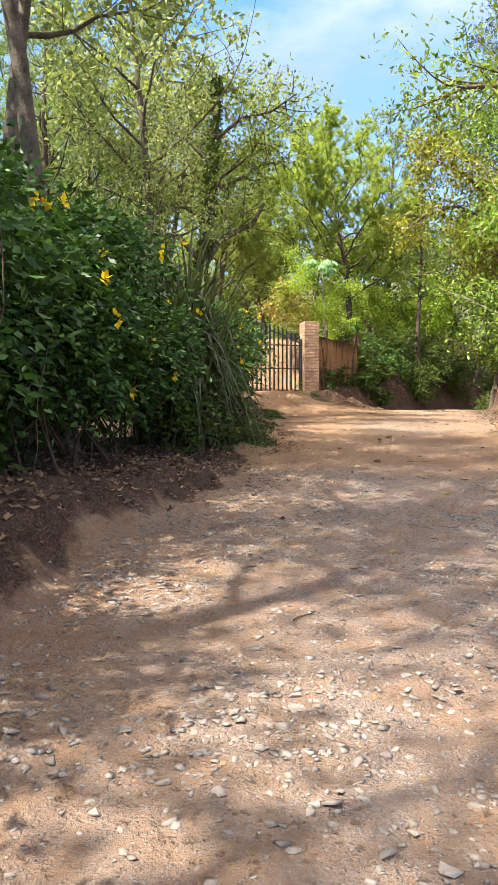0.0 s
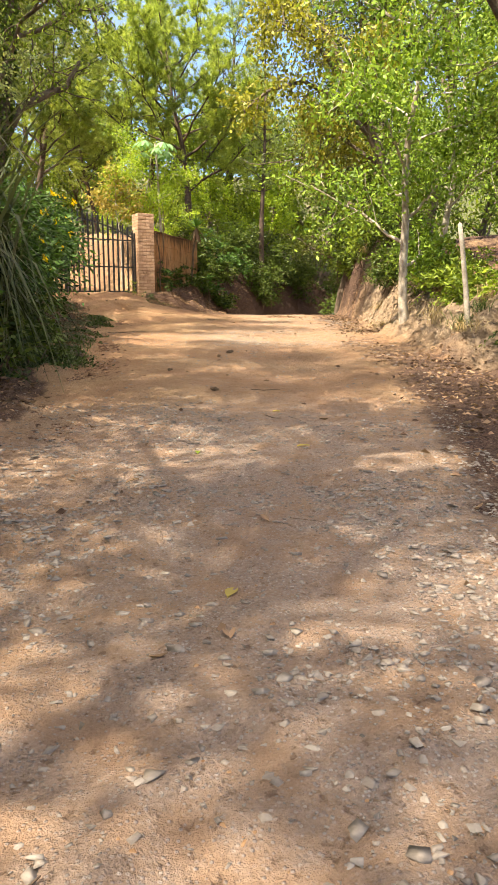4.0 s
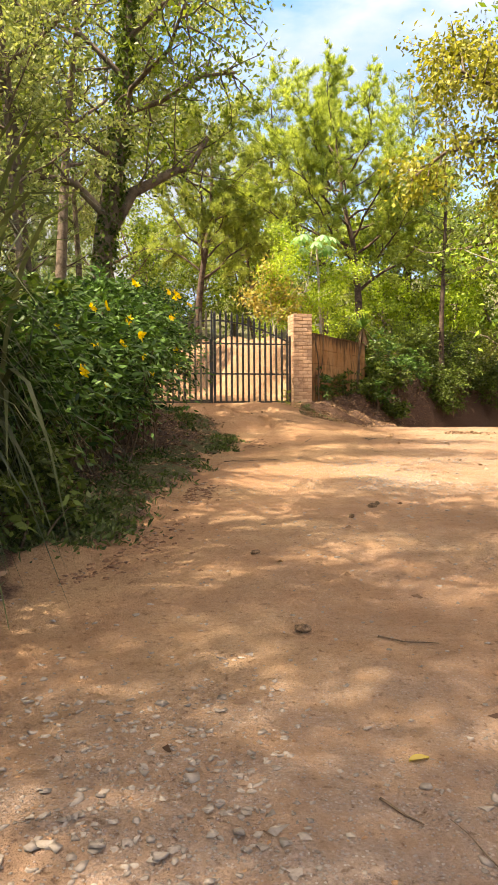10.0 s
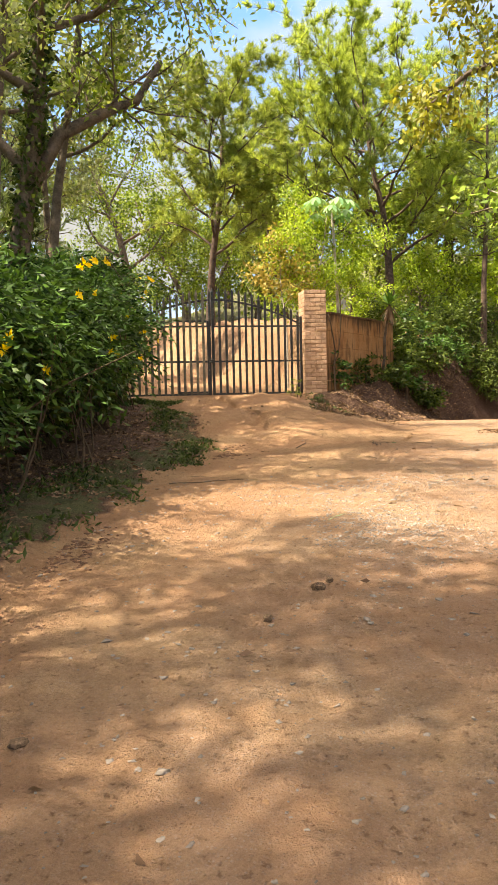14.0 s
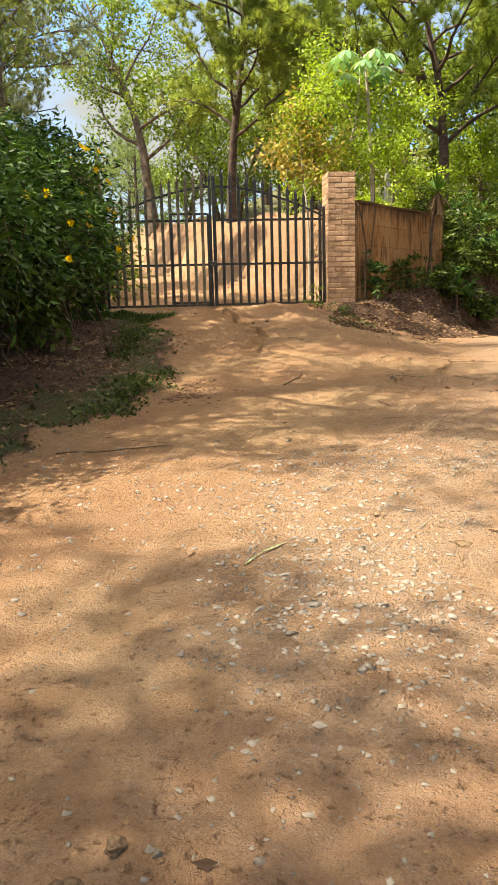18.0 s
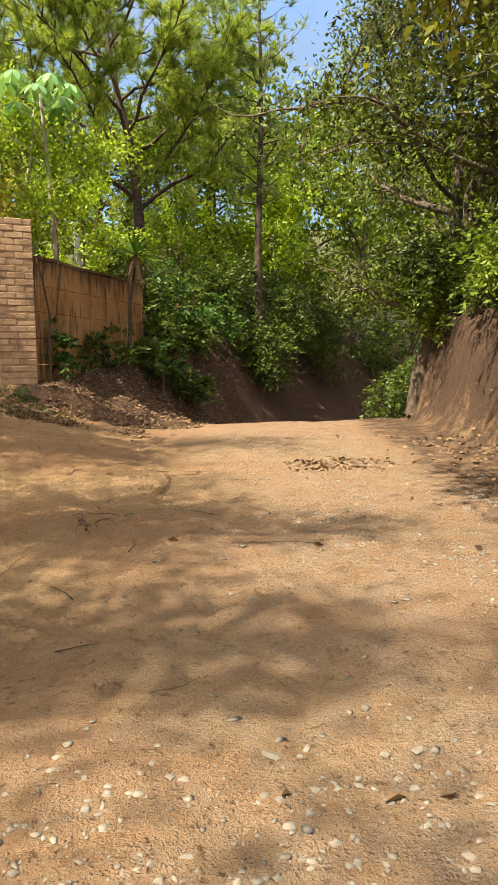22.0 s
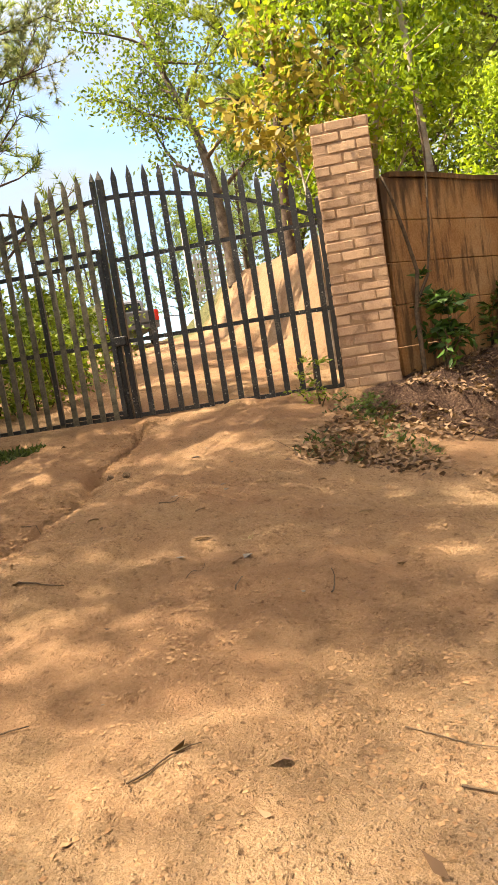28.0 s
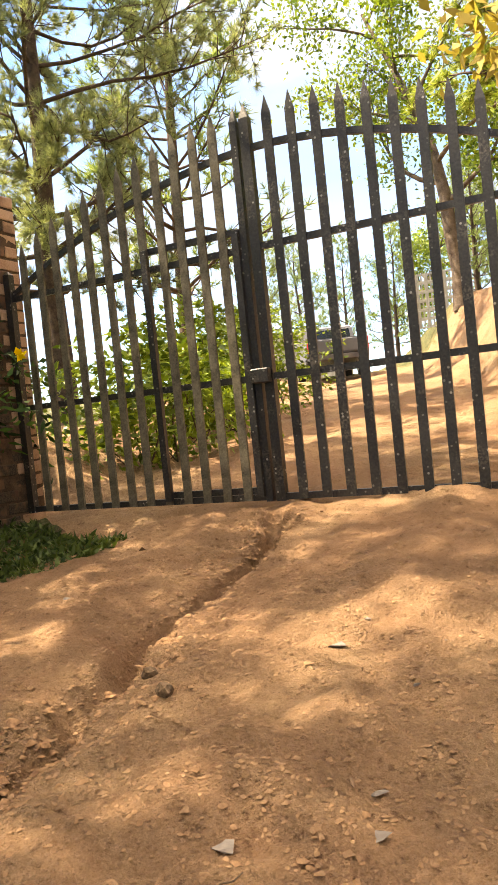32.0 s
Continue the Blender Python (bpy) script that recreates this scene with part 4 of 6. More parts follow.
for i in range(3):
    pst = part("wall_post", box_bm(0.07, 0.10, 2.24, 0.012, -0.05), PANEL, wall, "concrete post between the panels")
    pst.matrix_local = Matrix.Translation((0.6 + i * 1.2, 0, 0))
cap = part("wall_coping", rail_bm(0.04, 4.2, lambda s: 2.2 + 0.012 * math.sin(s * 3.1), 0.05, 0.12, 9), PANEL, wall, "stained rounded coping")
tagged(wall, "orange-stained concrete panel wall retaining the bank beside the gate", "wall")

# ---- plants: roadside left ----
hedge_face = lambda y: float(np.interp(y, (0, 2, 5, 8, 10, 13, 16, 19, 22, 25, 26.5), (-1.75, -1.7, -1.55, -0.95, -0.7, 0.0, 0.14, 0.0, -0.45, -1.2, -2.1)))
hrng = random.Random(5)
for k, y in enumerate((-0.6, 0.9, 2.4, 3.9, 5.4, 6.9, 8.4, 9.7)):
    sx, tall = 1.2, min(2.95, 1.5 + 0.28 * max(y, 0))
    shrub("hedge_bush", 100 + k, hedge_face(y) - sx + hrng.uniform(-0.15, 0.15), y, gz(hedge_face(y) - 0.6, y) - 0.1, (sx, 1.25, tall + hrng.uniform(-0.25, 0.35)), 15000, 0.105, LEAF_HEDGE, 5,
          "dense dark-green flowering hedge bush overhanging the earth bank", "bush", 18, 15, 0.42, 0.62, 0.20)
for k, (y, h) in enumerate(((13.2, 2.0), (14.9, 2.3), (16.7, 2.4), (18.7, 2.6), (20.7, 2.9), (22.7, 3.0), (24.4, 2.9), (25.6, 2.6), (26.6, 2.1))):
    sx = 1.1
    shrub("flowering_bush", 140 + k, hedge_face(y) - sx + hrng.uniform(-0.15, 0.1), y, gz(hedge_face(y) - 0.6, y) - 0.05, (sx, 1.25, h), 11500, 0.125, LEAF_HEDGE, 6,
          "bright green bush with yellow flowers beside the dirt road", "bush", 18, 11, 0.30, 0.78, 0.34)

# Added behind the hedge to block light; dark leaves deepen its shaded gaps.
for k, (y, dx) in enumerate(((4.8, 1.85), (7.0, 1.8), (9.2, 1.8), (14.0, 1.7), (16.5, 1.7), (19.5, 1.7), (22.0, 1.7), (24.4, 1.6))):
    shrub("shade_filler_bush", 170 + k, hedge_face(y) - dx, y, gz(hedge_face(y) - dx, y) - 0.15, (1.0, 1.5, 2.4), 5200, 0.18, LEAF_DEEP, 0, "added dark bush behind the flowering hedge, blocking light through its gaps", "bush", 10, 14, 0.5, 0.5, 0.0)


def cane_clump(name, seed, x, y, z, blades, height, reach, label, mat=None, width=0.05):
    """A clump of long arching grass blades."""
    rng = np.random.default_rng(seed)
    buf = Buf()
    n = 7
    az = rng.uniform(0, 6.283, blades)
    base = rng.normal(size=(blades, 2)) * reach * 0.22
    H = height * rng.uniform(0.45, 1.1, blades)
    R = reach * rng.uniform(0.25, 1.35, blades)
    t = np.linspace(0, 1, n)
    drop = rng.uniform(0.7, 2.1, blades)
    px = base[:, :1] + np.cos(az)[:, None] * R[:, None] * t ** 1.7
    py = base[:, 1:] + np.sin(az)[:, None] * R[:, None] * t ** 1.7
    pz = H[:, None] * (1.4 * t - drop[:, None] * 0.75 * t ** 2.6)
    w = width * np.sin(np.pi * np.clip(t * 0.9 + 0.12, 0, 1))[None, :] * rng.uniform(0.6, 1.2, (blades, 1)) * 0.5
    sx, sy = -np.sin(az)[:, None] * w, np.cos(az)[:, None] * w
    v = np.stack([np.stack([px - sx, py - sy, pz], -1), np.stack([px + sx, py + sy, pz], -1)], 2).reshape(-1, 3)
    b, i = np.meshgrid(np.arange(blades), np.arange(n - 1), indexing="ij")
    o = b * n * 2 + i * 2
    buf.add(v, np.stack([o, o + 1, o + 3, o + 2], -1).reshape(-1, 4))
    me = buf.mesh(name, mat or LEAF_GRASS)
    ob = put(name, me)
    ob.matrix_world = pose(x, y, z)
    return tagged(ob, label, "grass")


cane_clump("tall_grass", 11, -1.15, 10.9, gz(-1.15, 10.9), 620, 3.5, 1.05, "tall clump of arching cane grass beside the road")
cane_clump("tall_grass", 12, -1.1, 11.8, gz(-1.1, 11.8), 640, 3.3, 1.05, "tall clump of arching cane grass beside the road")


for k, (x, y, h) in enumerate(((-0.85, 10.2, 1.0), (-0.62, 11.2, 0.9), (-0.5, 12.2, 0.8))):
    shrub("low_bush", 260 + k, x, y, gz(x, y) - 0.05, (0.5, 0.6, h), 1500, 0.10, LEAF_DEEP, 0, "low dark bush at the foot of the cane grass", "bush", 8, 8, 0.42, 0.35)


def place(ob, x, y, turn=0.0, dz=0.0, s=1.0):
    ob.matrix_world = Matrix.Translation((x, y, gz(x, y) + dz)) @ Matrix.Rotation(radians(turn), 4, "Z") @ Matrix.Diagonal((s, s, s, 1))
    return ob


# trees with limbs of their own shape
def crafted_tree(name, seed, trunk, radii, arms, label, mat, bark, per=20, cluster=0.18, leaf=0.11, subs=13, sub_len=(0.5, 1.2), vine=0, aspect=0.42, droop=0.25):
    """A tree along given lines: trunk and arms, each arm (points, radius), with twigs and leaves on the arms."""
    rng = np.random.default_rng(seed)
    wood, fol, ivy = Buf(), Buf(), Buf()
    trunk = np.array(trunk, float)
    tube(wood, trunk, radii, 10)
    P, D = [], []
    for pts, r in arms:
        pts = np.array(pts, float)
        tube(wood, pts, np.linspace(r, r * 0.4, len(pts)), 7)
        for k in range(subs):
            f = 0.22 + 0.78 * (k + rng.random()) / subs
            o, d = along(pts, f)
            sub = bent(rng, o, unit(d) * 0.6 + rng.normal(size=3) * 0.7, rng.uniform(*sub_len), 5, 0.2, 0.05 - 0.1 * droop)
            tube(wood, sub, np.linspace(0.02, 0.005, 6), 4, False)
            for q in range(4):
                o3, d3 = along(sub, 0.3 + 0.7 * (q + rng.random()) / 4)
                P.append(o3), D.append(unit(d3))
    leaf_clusters(fol, rng, np.array(P), np.array(D), per, cluster, leaf, aspect, droop)
    groups = [("trunk", wood, bark), ("crown", fol, mat)]
    if vine:
        f = rng.uniform(0.22, 1.0, vine)
        c = np.array([along(trunk, v)[0] for v in f]) + unit(rng.normal(size=(vine, 3)) * (1, 1, 0.2)) * rng.uniform(0.07, 0.24, (vine, 1)) * (1.15 - 0.6 * f[:, None])
        leaves(ivy, rng, c, rng.normal(size=(vine, 3)) + (0, 0, -0.5), 0.10, 0.06)
        groups.append(("vine", ivy, LEAF_DEEP))
    base = np.array([trunk[0][0], trunk[0][1], gz(trunk[0][0], trunk[0][1])])
    ob = holder(name, *base)
    for nm, b, m in groups:
        b.v = [v - base for v in b.v]
        put(nm, b.mesh(nm, m, nm == "trunk"), ob)
    return tagged(ob, label, "tree")


crafted_tree("vine_clad_tree", 21, [(-1.80, 18.95, 0.8), (-1.66, 19, 2.4), (-1.36, 19, 4.2), (-1.10, 19, 5.6), (-0.98, 19, 7.0), (-0.88, 19.05, 8.2), (-0.82, 19.1, 9.6)], [0.21, 0.16, 0.14, 0.115, 0.095, 0.07, 0.04],
             [([(-1.28, 19, 4.7), (-0.85, 19.2, 5.55), (-0.25, 19.6, 6.0), (0.05, 19.8, 6.15), (0.36, 20.0, 6.75)], 0.11),
              ([(-1.20, 19, 5.0), (-1.75, 18.8, 5.6), (-2.6, 18.5, 5.7), (-3.4, 18.2, 5.4), (-4.3, 18, 5.6)], 0.08),
              ([(-1.05, 19, 6.0), (-1.6, 18.6, 6.3), (-2.5, 18.2, 6.2), (-3.6, 17.9, 6.6)], 0.07),
              ([(-1.0, 19, 6.8), (-0.4, 19.3, 7.1), (0.3, 19.5, 7.6), (0.9, 19.6, 7.7)], 0.06),
              ([(-0.95, 19, 7.4), (-1.6, 18.8, 8.0), (-2.4, 18.7, 8.3), (-3.2, 18.6, 8.9)], 0.05),
              ([(-0.9, 19, 8.0), (-0.2, 18.8, 8.5), (0.5, 18.7, 8.6), (1.1, 18.4, 8.9)], 0.05),
              ([(-0.85, 19, 8.6), (-0.9, 19.5, 9.3), (-0.5, 20, 9.8)], 0.04),
              ([(-1.0, 19, 6.4), (-0.7, 18.3, 6.9), (0.0, 17.7, 7.2), (0.3, 17.2, 7.6)], 0.05)],
             "crooked vine-clad tree with a long bent limb beside the road", LEAF_BROAD, BARK, 13, 0.22, 0.115, 13, (0.5, 1.3), 4000)
crafted_tree("leaning_tree", 22, [(6.6, 11.2, 0.9), (6.3, 11.2, 2.6), (5.8, 11.2, 4.3), (5.3, 11.2, 6.0), (4.9, 11.2, 7.8)], [0.17, 0.14, 0.12, 0.09, 0.05],
             [([(5.8, 11.2, 4.3), (4.9, 11.0, 5.3), (3.9, 10.8, 5.8), (2.9, 10.6, 5.7)], 0.07), ([(5.4, 11.2, 5.6), (4.6, 12.0, 6.4), (3.7, 12.8, 6.7), (3.0, 13.4, 6.6)], 0.06),
              ([(5.0, 11.2, 7.0), (4.0, 10.8, 7.7), (2.9, 10.5, 8.0)], 0.06), ([(4.9, 11.2, 7.6), (5.4, 12.2, 8.6)], 0.05), ([(6.0, 11.2, 3.8), (6.4, 12.2, 4.9), (6.9, 13.2, 5.4)], 0.06), ([(5.6, 11.2, 5.0), (5.4, 10, 5.8), (4.8, 9, 6.1)], 0.05)],
             "leaning roadside tree with fine light green foliage over the road", LEAF_BROAD, BARK, 24, 0.22, 0.11, 14, (0.6, 1.4))
crafted_tree("rusty_overhanging_tree", 23, [(8.9, 21.3, 2.2), (8.4, 21.2, 4.0), (7.6, 21.0, 5.5), (6.8, 20.9, 6.8), (6.2, 20.8, 8.0)], [0.2, 0.17, 0.14, 0.1, 0.06],
             [([(7.6, 21.0, 5.5), (6.6, 20.9, 6.5), (5.6, 20.8, 6.9), (4.7, 20.7, 6.6), (4.1, 20.6, 6.1)], 0.07), ([(6.8, 20.9, 6.8), (5.8, 20.6, 7.7), (4.8, 20.3, 8.0)], 0.06), ([(6.2, 20.8, 8.0), (5.4, 21.4, 8.8), (4.9, 22, 9)], 0.05),
              ([(7.9, 21.1, 5.0), (7.0, 22.0, 5.9), (6.4, 23.0, 6.3)], 0.06), ([(7.2, 20.9, 6.2), (7.0, 19.6, 7.0), (6.4, 18.6, 7.2)], 0.05)],
             "overhanging tree with olive-yellow leaves on the road bank", LEAF_OLIVE, BARK, 26, 0.20, 0.13, 14, (0.5, 1.1), 0, 0.5, 0.6)

# trees behind the hedge, which shade the road
ta = broadleaf("broadleaf_tree", 31, 8.6, 3.0, 0.16, 0.28, 11, (0, 0), 0.13, 24, 0.27, LEAF_BROAD, BARK, "leafy roadside tree with sunlit yellow-green crown", 8, 5, 0.95)
place(ta, -7.6, 11.6)
for x, y, a, s in ((-8.0, 19.6, 110, 1.1), (-6.4, 44.0, 40, 1.3)):
    place(copy_thing(ta, Matrix()), x, y, a, 0, s)

# Added mostly out of view, spaced so that their crowns shade the road.
SHADE = ((-4.3, 0.0, 300, 1.1), (-3.0, 1.4, 110, 1.12), (-3.1, 4.2, 20, 1.15), (-2.9, 7.0, 200, 1.1), (-3.3, 9.8, 60, 1.1), (-2.1, 8.7, 190, 1.05), (-1.7, 16.7, 150, 0.58), (-2.2, 17.9, 250, 1.05), (-2.6, 20.6, 80, 1.05), (-2.9, 23.4, 20, 1.0), (-3.4, 25.8, 120, 0.9))
tb = broadleaf("roadside_tree", 32, 11.6, 2.9, 0.12, 0.50, 13, (0, 0), 0.15, 26, 0.25, LEAF_PALE, BARK, "tall roadside tree with a full uneven pale green crown", 8, 5, 0.44, "tree", 0.05)
place(tb, -3.0, -1.8, 0, 0, 1.1)
for x, y, a, s in SHADE:
    place(copy_thing(tb, Matrix()), x, y, a, 0, s)

# right side
tr = broadleaf("bank_tree", 41, 8.5, 2.4, 0.09, 0.18, 13, (-0.03, -0.04), 0.12, 27, 0.27, LEAF_BANK, BARK_PALE, "slender pale-barked tree with light green leaves on the bank", 8, 5)
place(tr, 6.8, 17.0)
for x, y, a, s in ((8.6, 19.5, 140, 0.9),):
    place(copy_thing(tr, Matrix()), x, y, a, 0, s)
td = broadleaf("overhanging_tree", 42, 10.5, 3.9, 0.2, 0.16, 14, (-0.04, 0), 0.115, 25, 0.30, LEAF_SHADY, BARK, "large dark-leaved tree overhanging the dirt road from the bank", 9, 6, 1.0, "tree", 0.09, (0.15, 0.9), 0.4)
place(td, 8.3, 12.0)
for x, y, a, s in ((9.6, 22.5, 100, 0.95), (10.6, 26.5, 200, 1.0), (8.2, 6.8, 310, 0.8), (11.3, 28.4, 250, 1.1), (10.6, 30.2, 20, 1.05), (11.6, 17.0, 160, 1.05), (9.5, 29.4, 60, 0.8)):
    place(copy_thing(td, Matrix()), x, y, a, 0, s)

# behind the gate and beyond the road
pb = broadleaf("pine_tree", 51, 10.6, 5.2, 0.17, 0.32, 21, (0.0, 0), 0.0110, 64, 0.10, NEEDLE, BARK_PINE, "large sunlit yellow-green pine with crooked dark limbs", 14, 8, 1.0, "pine tree", 0.06, (0.25, 0.95), 0.5, 0.34)
place(pb, 5.0, 38.8, 40, 0, 1.06)
pt = pine("thin_pine_tree", 52, 12.6, 1.7, 0.12, 0.40, 15, 0.26, NEEDLE_DULL, "thin tall pine with sparse needles on the bank", 11, (0.02, 0), 0.6, 3, 0.0, 0.013)
place(pt, 8.2, 37.0)
pf = pine("pine_tree", 53, 13.0, 4.3, 0.2, 0.22, 14, 0.40, NEEDLE_DULL, "tall grey-green pine in the woods beyond the gate", 9, (0, 0), 0.6, 4, 0.0, 0.018, 3.0)
pn = pine("pine_tree", 54, 12.4, 4.2, 0.19, 0.20, 17, 0.22, NEEDLE_GREY, "tall grey-green pine with dark bark behind the gate pillar", 44, (0, 0), 0.6, 6, 0.05, 0.0052, 6.5, 4)
place(pn, -7.4, 31.5, 300)
pc = broadleaf("pine_tree", 55, 9.3, 2.7, 0.13, 0.30, 22, (0.0, 0), 0.0090, 52, 0.08, NEEDLE_MID, BARK_PINE, "yellow-green pine with a tufted crown on the bank behind the gate", 11, 9, 1.0, "pine tree", 0.04, (0.1, 0.8), 0.5, 0.27)
place(pc, -1.75, 37.6, 0, 0, 1.12)
place(copy_thing(pc, Matrix()), 0.9, 42.5, 240, 0, 0.85)
place(pf, -9.9, 52.5, 0, 0, 0.5)
for x, y, s, a in ((-14, 53, 0.5, 40), (-11.5, 56, 0.55, 140), (-17.5, 51, 0.5, 260), (-20, 58, 0.6, 10), (-6.8, 26.2, 0.95, 190), (-10.8, 37.5, 1.0, 110), (-14.5, 45, 0.42, 30), (-3.5, 56, 1.1, 140), (1, 55, 1.2, 10), (9, 50, 1.1, 60), (15.5, 46, 1.0, 120), (4, 47, 1.0, 20), (-5.6, 21.0, 0.85, 330), (-5.2, 23.6, 0.85, 100)):
    place(copy_thing(pf, Matrix()), x, y, a, 0, s)
tf = broadleaf("woodland_tree", 62, 9.5, 3.4, 0.16, 0.08, 13, (0, 0), 0.26, 12, 0.40, LEAF_BROAD, BARK, "leafy woodland tree beyond the gate", 7, 5)
place(tf, 9.5, 46.5, 80, 0, 1.0)
for x, y, s, a in ((-17, 60, 0.8, 90), (-12, 62, 0.7, 30), (5.3, 48.6, 0.85, 20), (12.5, 42, 0.9, 150), (6.8, 43, 0.9, 210), (16.5, 38.5, 1.0, 260), (8.6, 48.5, 0.9, 10), (-14.5, 29, 0.9, 70), (17, 33, 0.9, 20), (-1, 48, 1.0, 130), (-4.6, 48.5, 0.9, 280), (14.5, 51, 1.2, 300), (2.2, 48.2, 0.8, 200), (-3.2, 46.5, 0.62, 70), (0.4, 45.5, 0.6, 330), (-6.6, 50.5, 0.7, 120)):
    place(copy_thing(tf, Matrix()), x, y, a, 0, s)
tl = broadleaf("young_tree", 61, 3.9, 1.35, 0.045, 0.25, 10, (0, 0), 0.085, 22, 0.19, LEAF_LIGHT, BARK_PALE, "young light-green leafy tree behind the gate pillar", 8, 5, 0.95)
place(tl, 2.25, 30.9, 0, 0, 1.15)
lt = broadleaf("light_green_tree", 63, 6.0, 2.0, 0.08, 0.2, 10, (0, 0), 0.17, 15, 0.22, LEAF_LIGHT, BARK, "bright yellow-green young tree beyond the road crest", 7, 5)
place(lt, 9.3, 41.0)
for x, y, s, a in ((7.2, 39.8, 0.8, 90), (11.5, 44.5, 1.0, 150), (3.3, 34.6, 0.6, 230)):
    place(copy_thing(lt, Matrix()), x, y, a, 0, s)
for k, (x, y, h, m) in enumerate(((8.2, 36.8, 2.0, LEAF_DEEP), (4.7, 35.0, 2.6, LEAF_DEEP), (7.0, 37.2, 3.0, LEAF_DEEP), (8.7, 38.2, 2.6, LEAF_DEEP), (10.9, 39.5, 2.8, LEAF_DEEP), (13.5, 41.5, 2.8, LEAF_DEEP), (9.8, 29.0, 1.6, LEAF_DEEP), (10.9, 32.8, 1.5, LEAF_DEEP), (13.6, 36.5, 2.4, LEAF_DEEP))):
    shrub("bank_bush", 200 + k, x, y, gz(x, y) - 0.1, (1.15, 1.15, h), 6000, 0.13, m, 0, "leafy green bush on the shaded bank beyond the gate", "bush", 12, 14, 0.4, 0.6)
for k, (x, y, h, r) in enumerate(((4.9, 32.2, 0.9, 0.6), (5.9, 34.4, 1.0, 0.6), (4.6, 33.6, 1.3, 0.7), (6.6, 35.6, 1.3, 0.8), (5.1, 33.2, 1.1, 0.6), (5.5, 32.6, 0.7, 0.5), (5.4, 34.0, 2.2, 0.8), (4.6, 31.6, 0.8, 0.4))):
    shrub("slope_bush", 240 + k, x, y, gz(x, y) - 0.1, (r, r, h), 1500 if y > 32.4 else 420, 0.15 if y > 32.4 else 0.19, LEAF_HEDGE if k % 3 == 0 else LEAF_DEEP, 0, "small dark-leaved bush on the shaded earth slope", "bush", 8, 9, 0.4, 0.45)
for k, (x, y, h) in enumerate(((-3.6, 30.1, 1.7), (-5.0, 32.5, 2.2), (-6.6, 35.2, 2.4))):
    shrub("yard_bush", 220 + k, x, y, gz(x, y) - 0.1, (1.1, 1.1, h), 4200, 0.13, LEAF_BROAD, 0, "green leafy bush in the yard behind the iron gate", "bush")


# ---- smaller plants ----
def rosette(name, x, y, z, stem, blades, length, label, seed=1, mat=None, droop=0.5, skirt=0):
    """A yucca-like plant: thin stem, a head of long stiff blades, dead ones hanging under it."""
    rng = np.random.default_rng(seed)
    ob = holder(name, x, y, z)
    wood = Buf()
    pts = bent(rng, (0, 0, -0.15), (0.03, 0, 1), stem + 0.15, 5, 0.04)
    tube(wood, pts, np.linspace(0.05, 0.035, 6), 7)
    put("stem", wood.mesh("stem", BARK, True), ob)
    for nm, n, lo, hi, m in (("leaf_blade", blades, -0.1, 1.35, mat or LEAF_HEDGE), ("dead_blade", skirt, -1.4, -0.7, DEAD)):
        for i in range(n):
            buf = Buf()
            az, el = i * 2.4, rng.uniform(lo, hi)
            d = np.array([math.cos(az) * math.cos(el), math.sin(az) * math.cos(el), math.sin(el)])
            L = length * rng.uniform(0.7, 1.1)
            t = np.linspace(0, 1, 6)[:, None]
            c = pts[-1] + d * L * t - np.array([0, 0, 1.0]) * L * droop * 0.5 * t ** 2.2
            side = unit(np.cross(d, (0, 0, 1.0))) * 0.028 * np.sin(np.pi * np.clip(t * 0.85 + 0.15, 0, 1))
            v = np.stack([c - side, c + side], 1).reshape(-1, 3)
            k = np.arange(5) * 2
            buf.add(v, np.stack([k, k + 1, k + 3, k + 2], -1))
            put(nm, buf.mesh(nm, m), ob, "hanging dry blade" if nm == "dead_blade" else "")
    return tagged(ob, label, "plant")


rosette("yucca", 4.2, 31.8, gz(4.2, 31.8) - 0.05, 4.72 - gz(4.2, 31.8), 46, 0.62, "yucca with a tall thin stem in front of the wall", 3, None, 0.35, 26)
rosette("yucca", 4.9, 31.6, gz(4.9, 31.6), 0.55, 40, 0.55, "low yucca rosette on the leaf-covered bank", 4, None, 0.6)
rosette("yucca", 11.0, 39.8, gz(11.0, 39.8), 0.7, 44, 0.75, "bright green yucca on the shaded bank", 5, LEAF_LIGHT, 0.4)


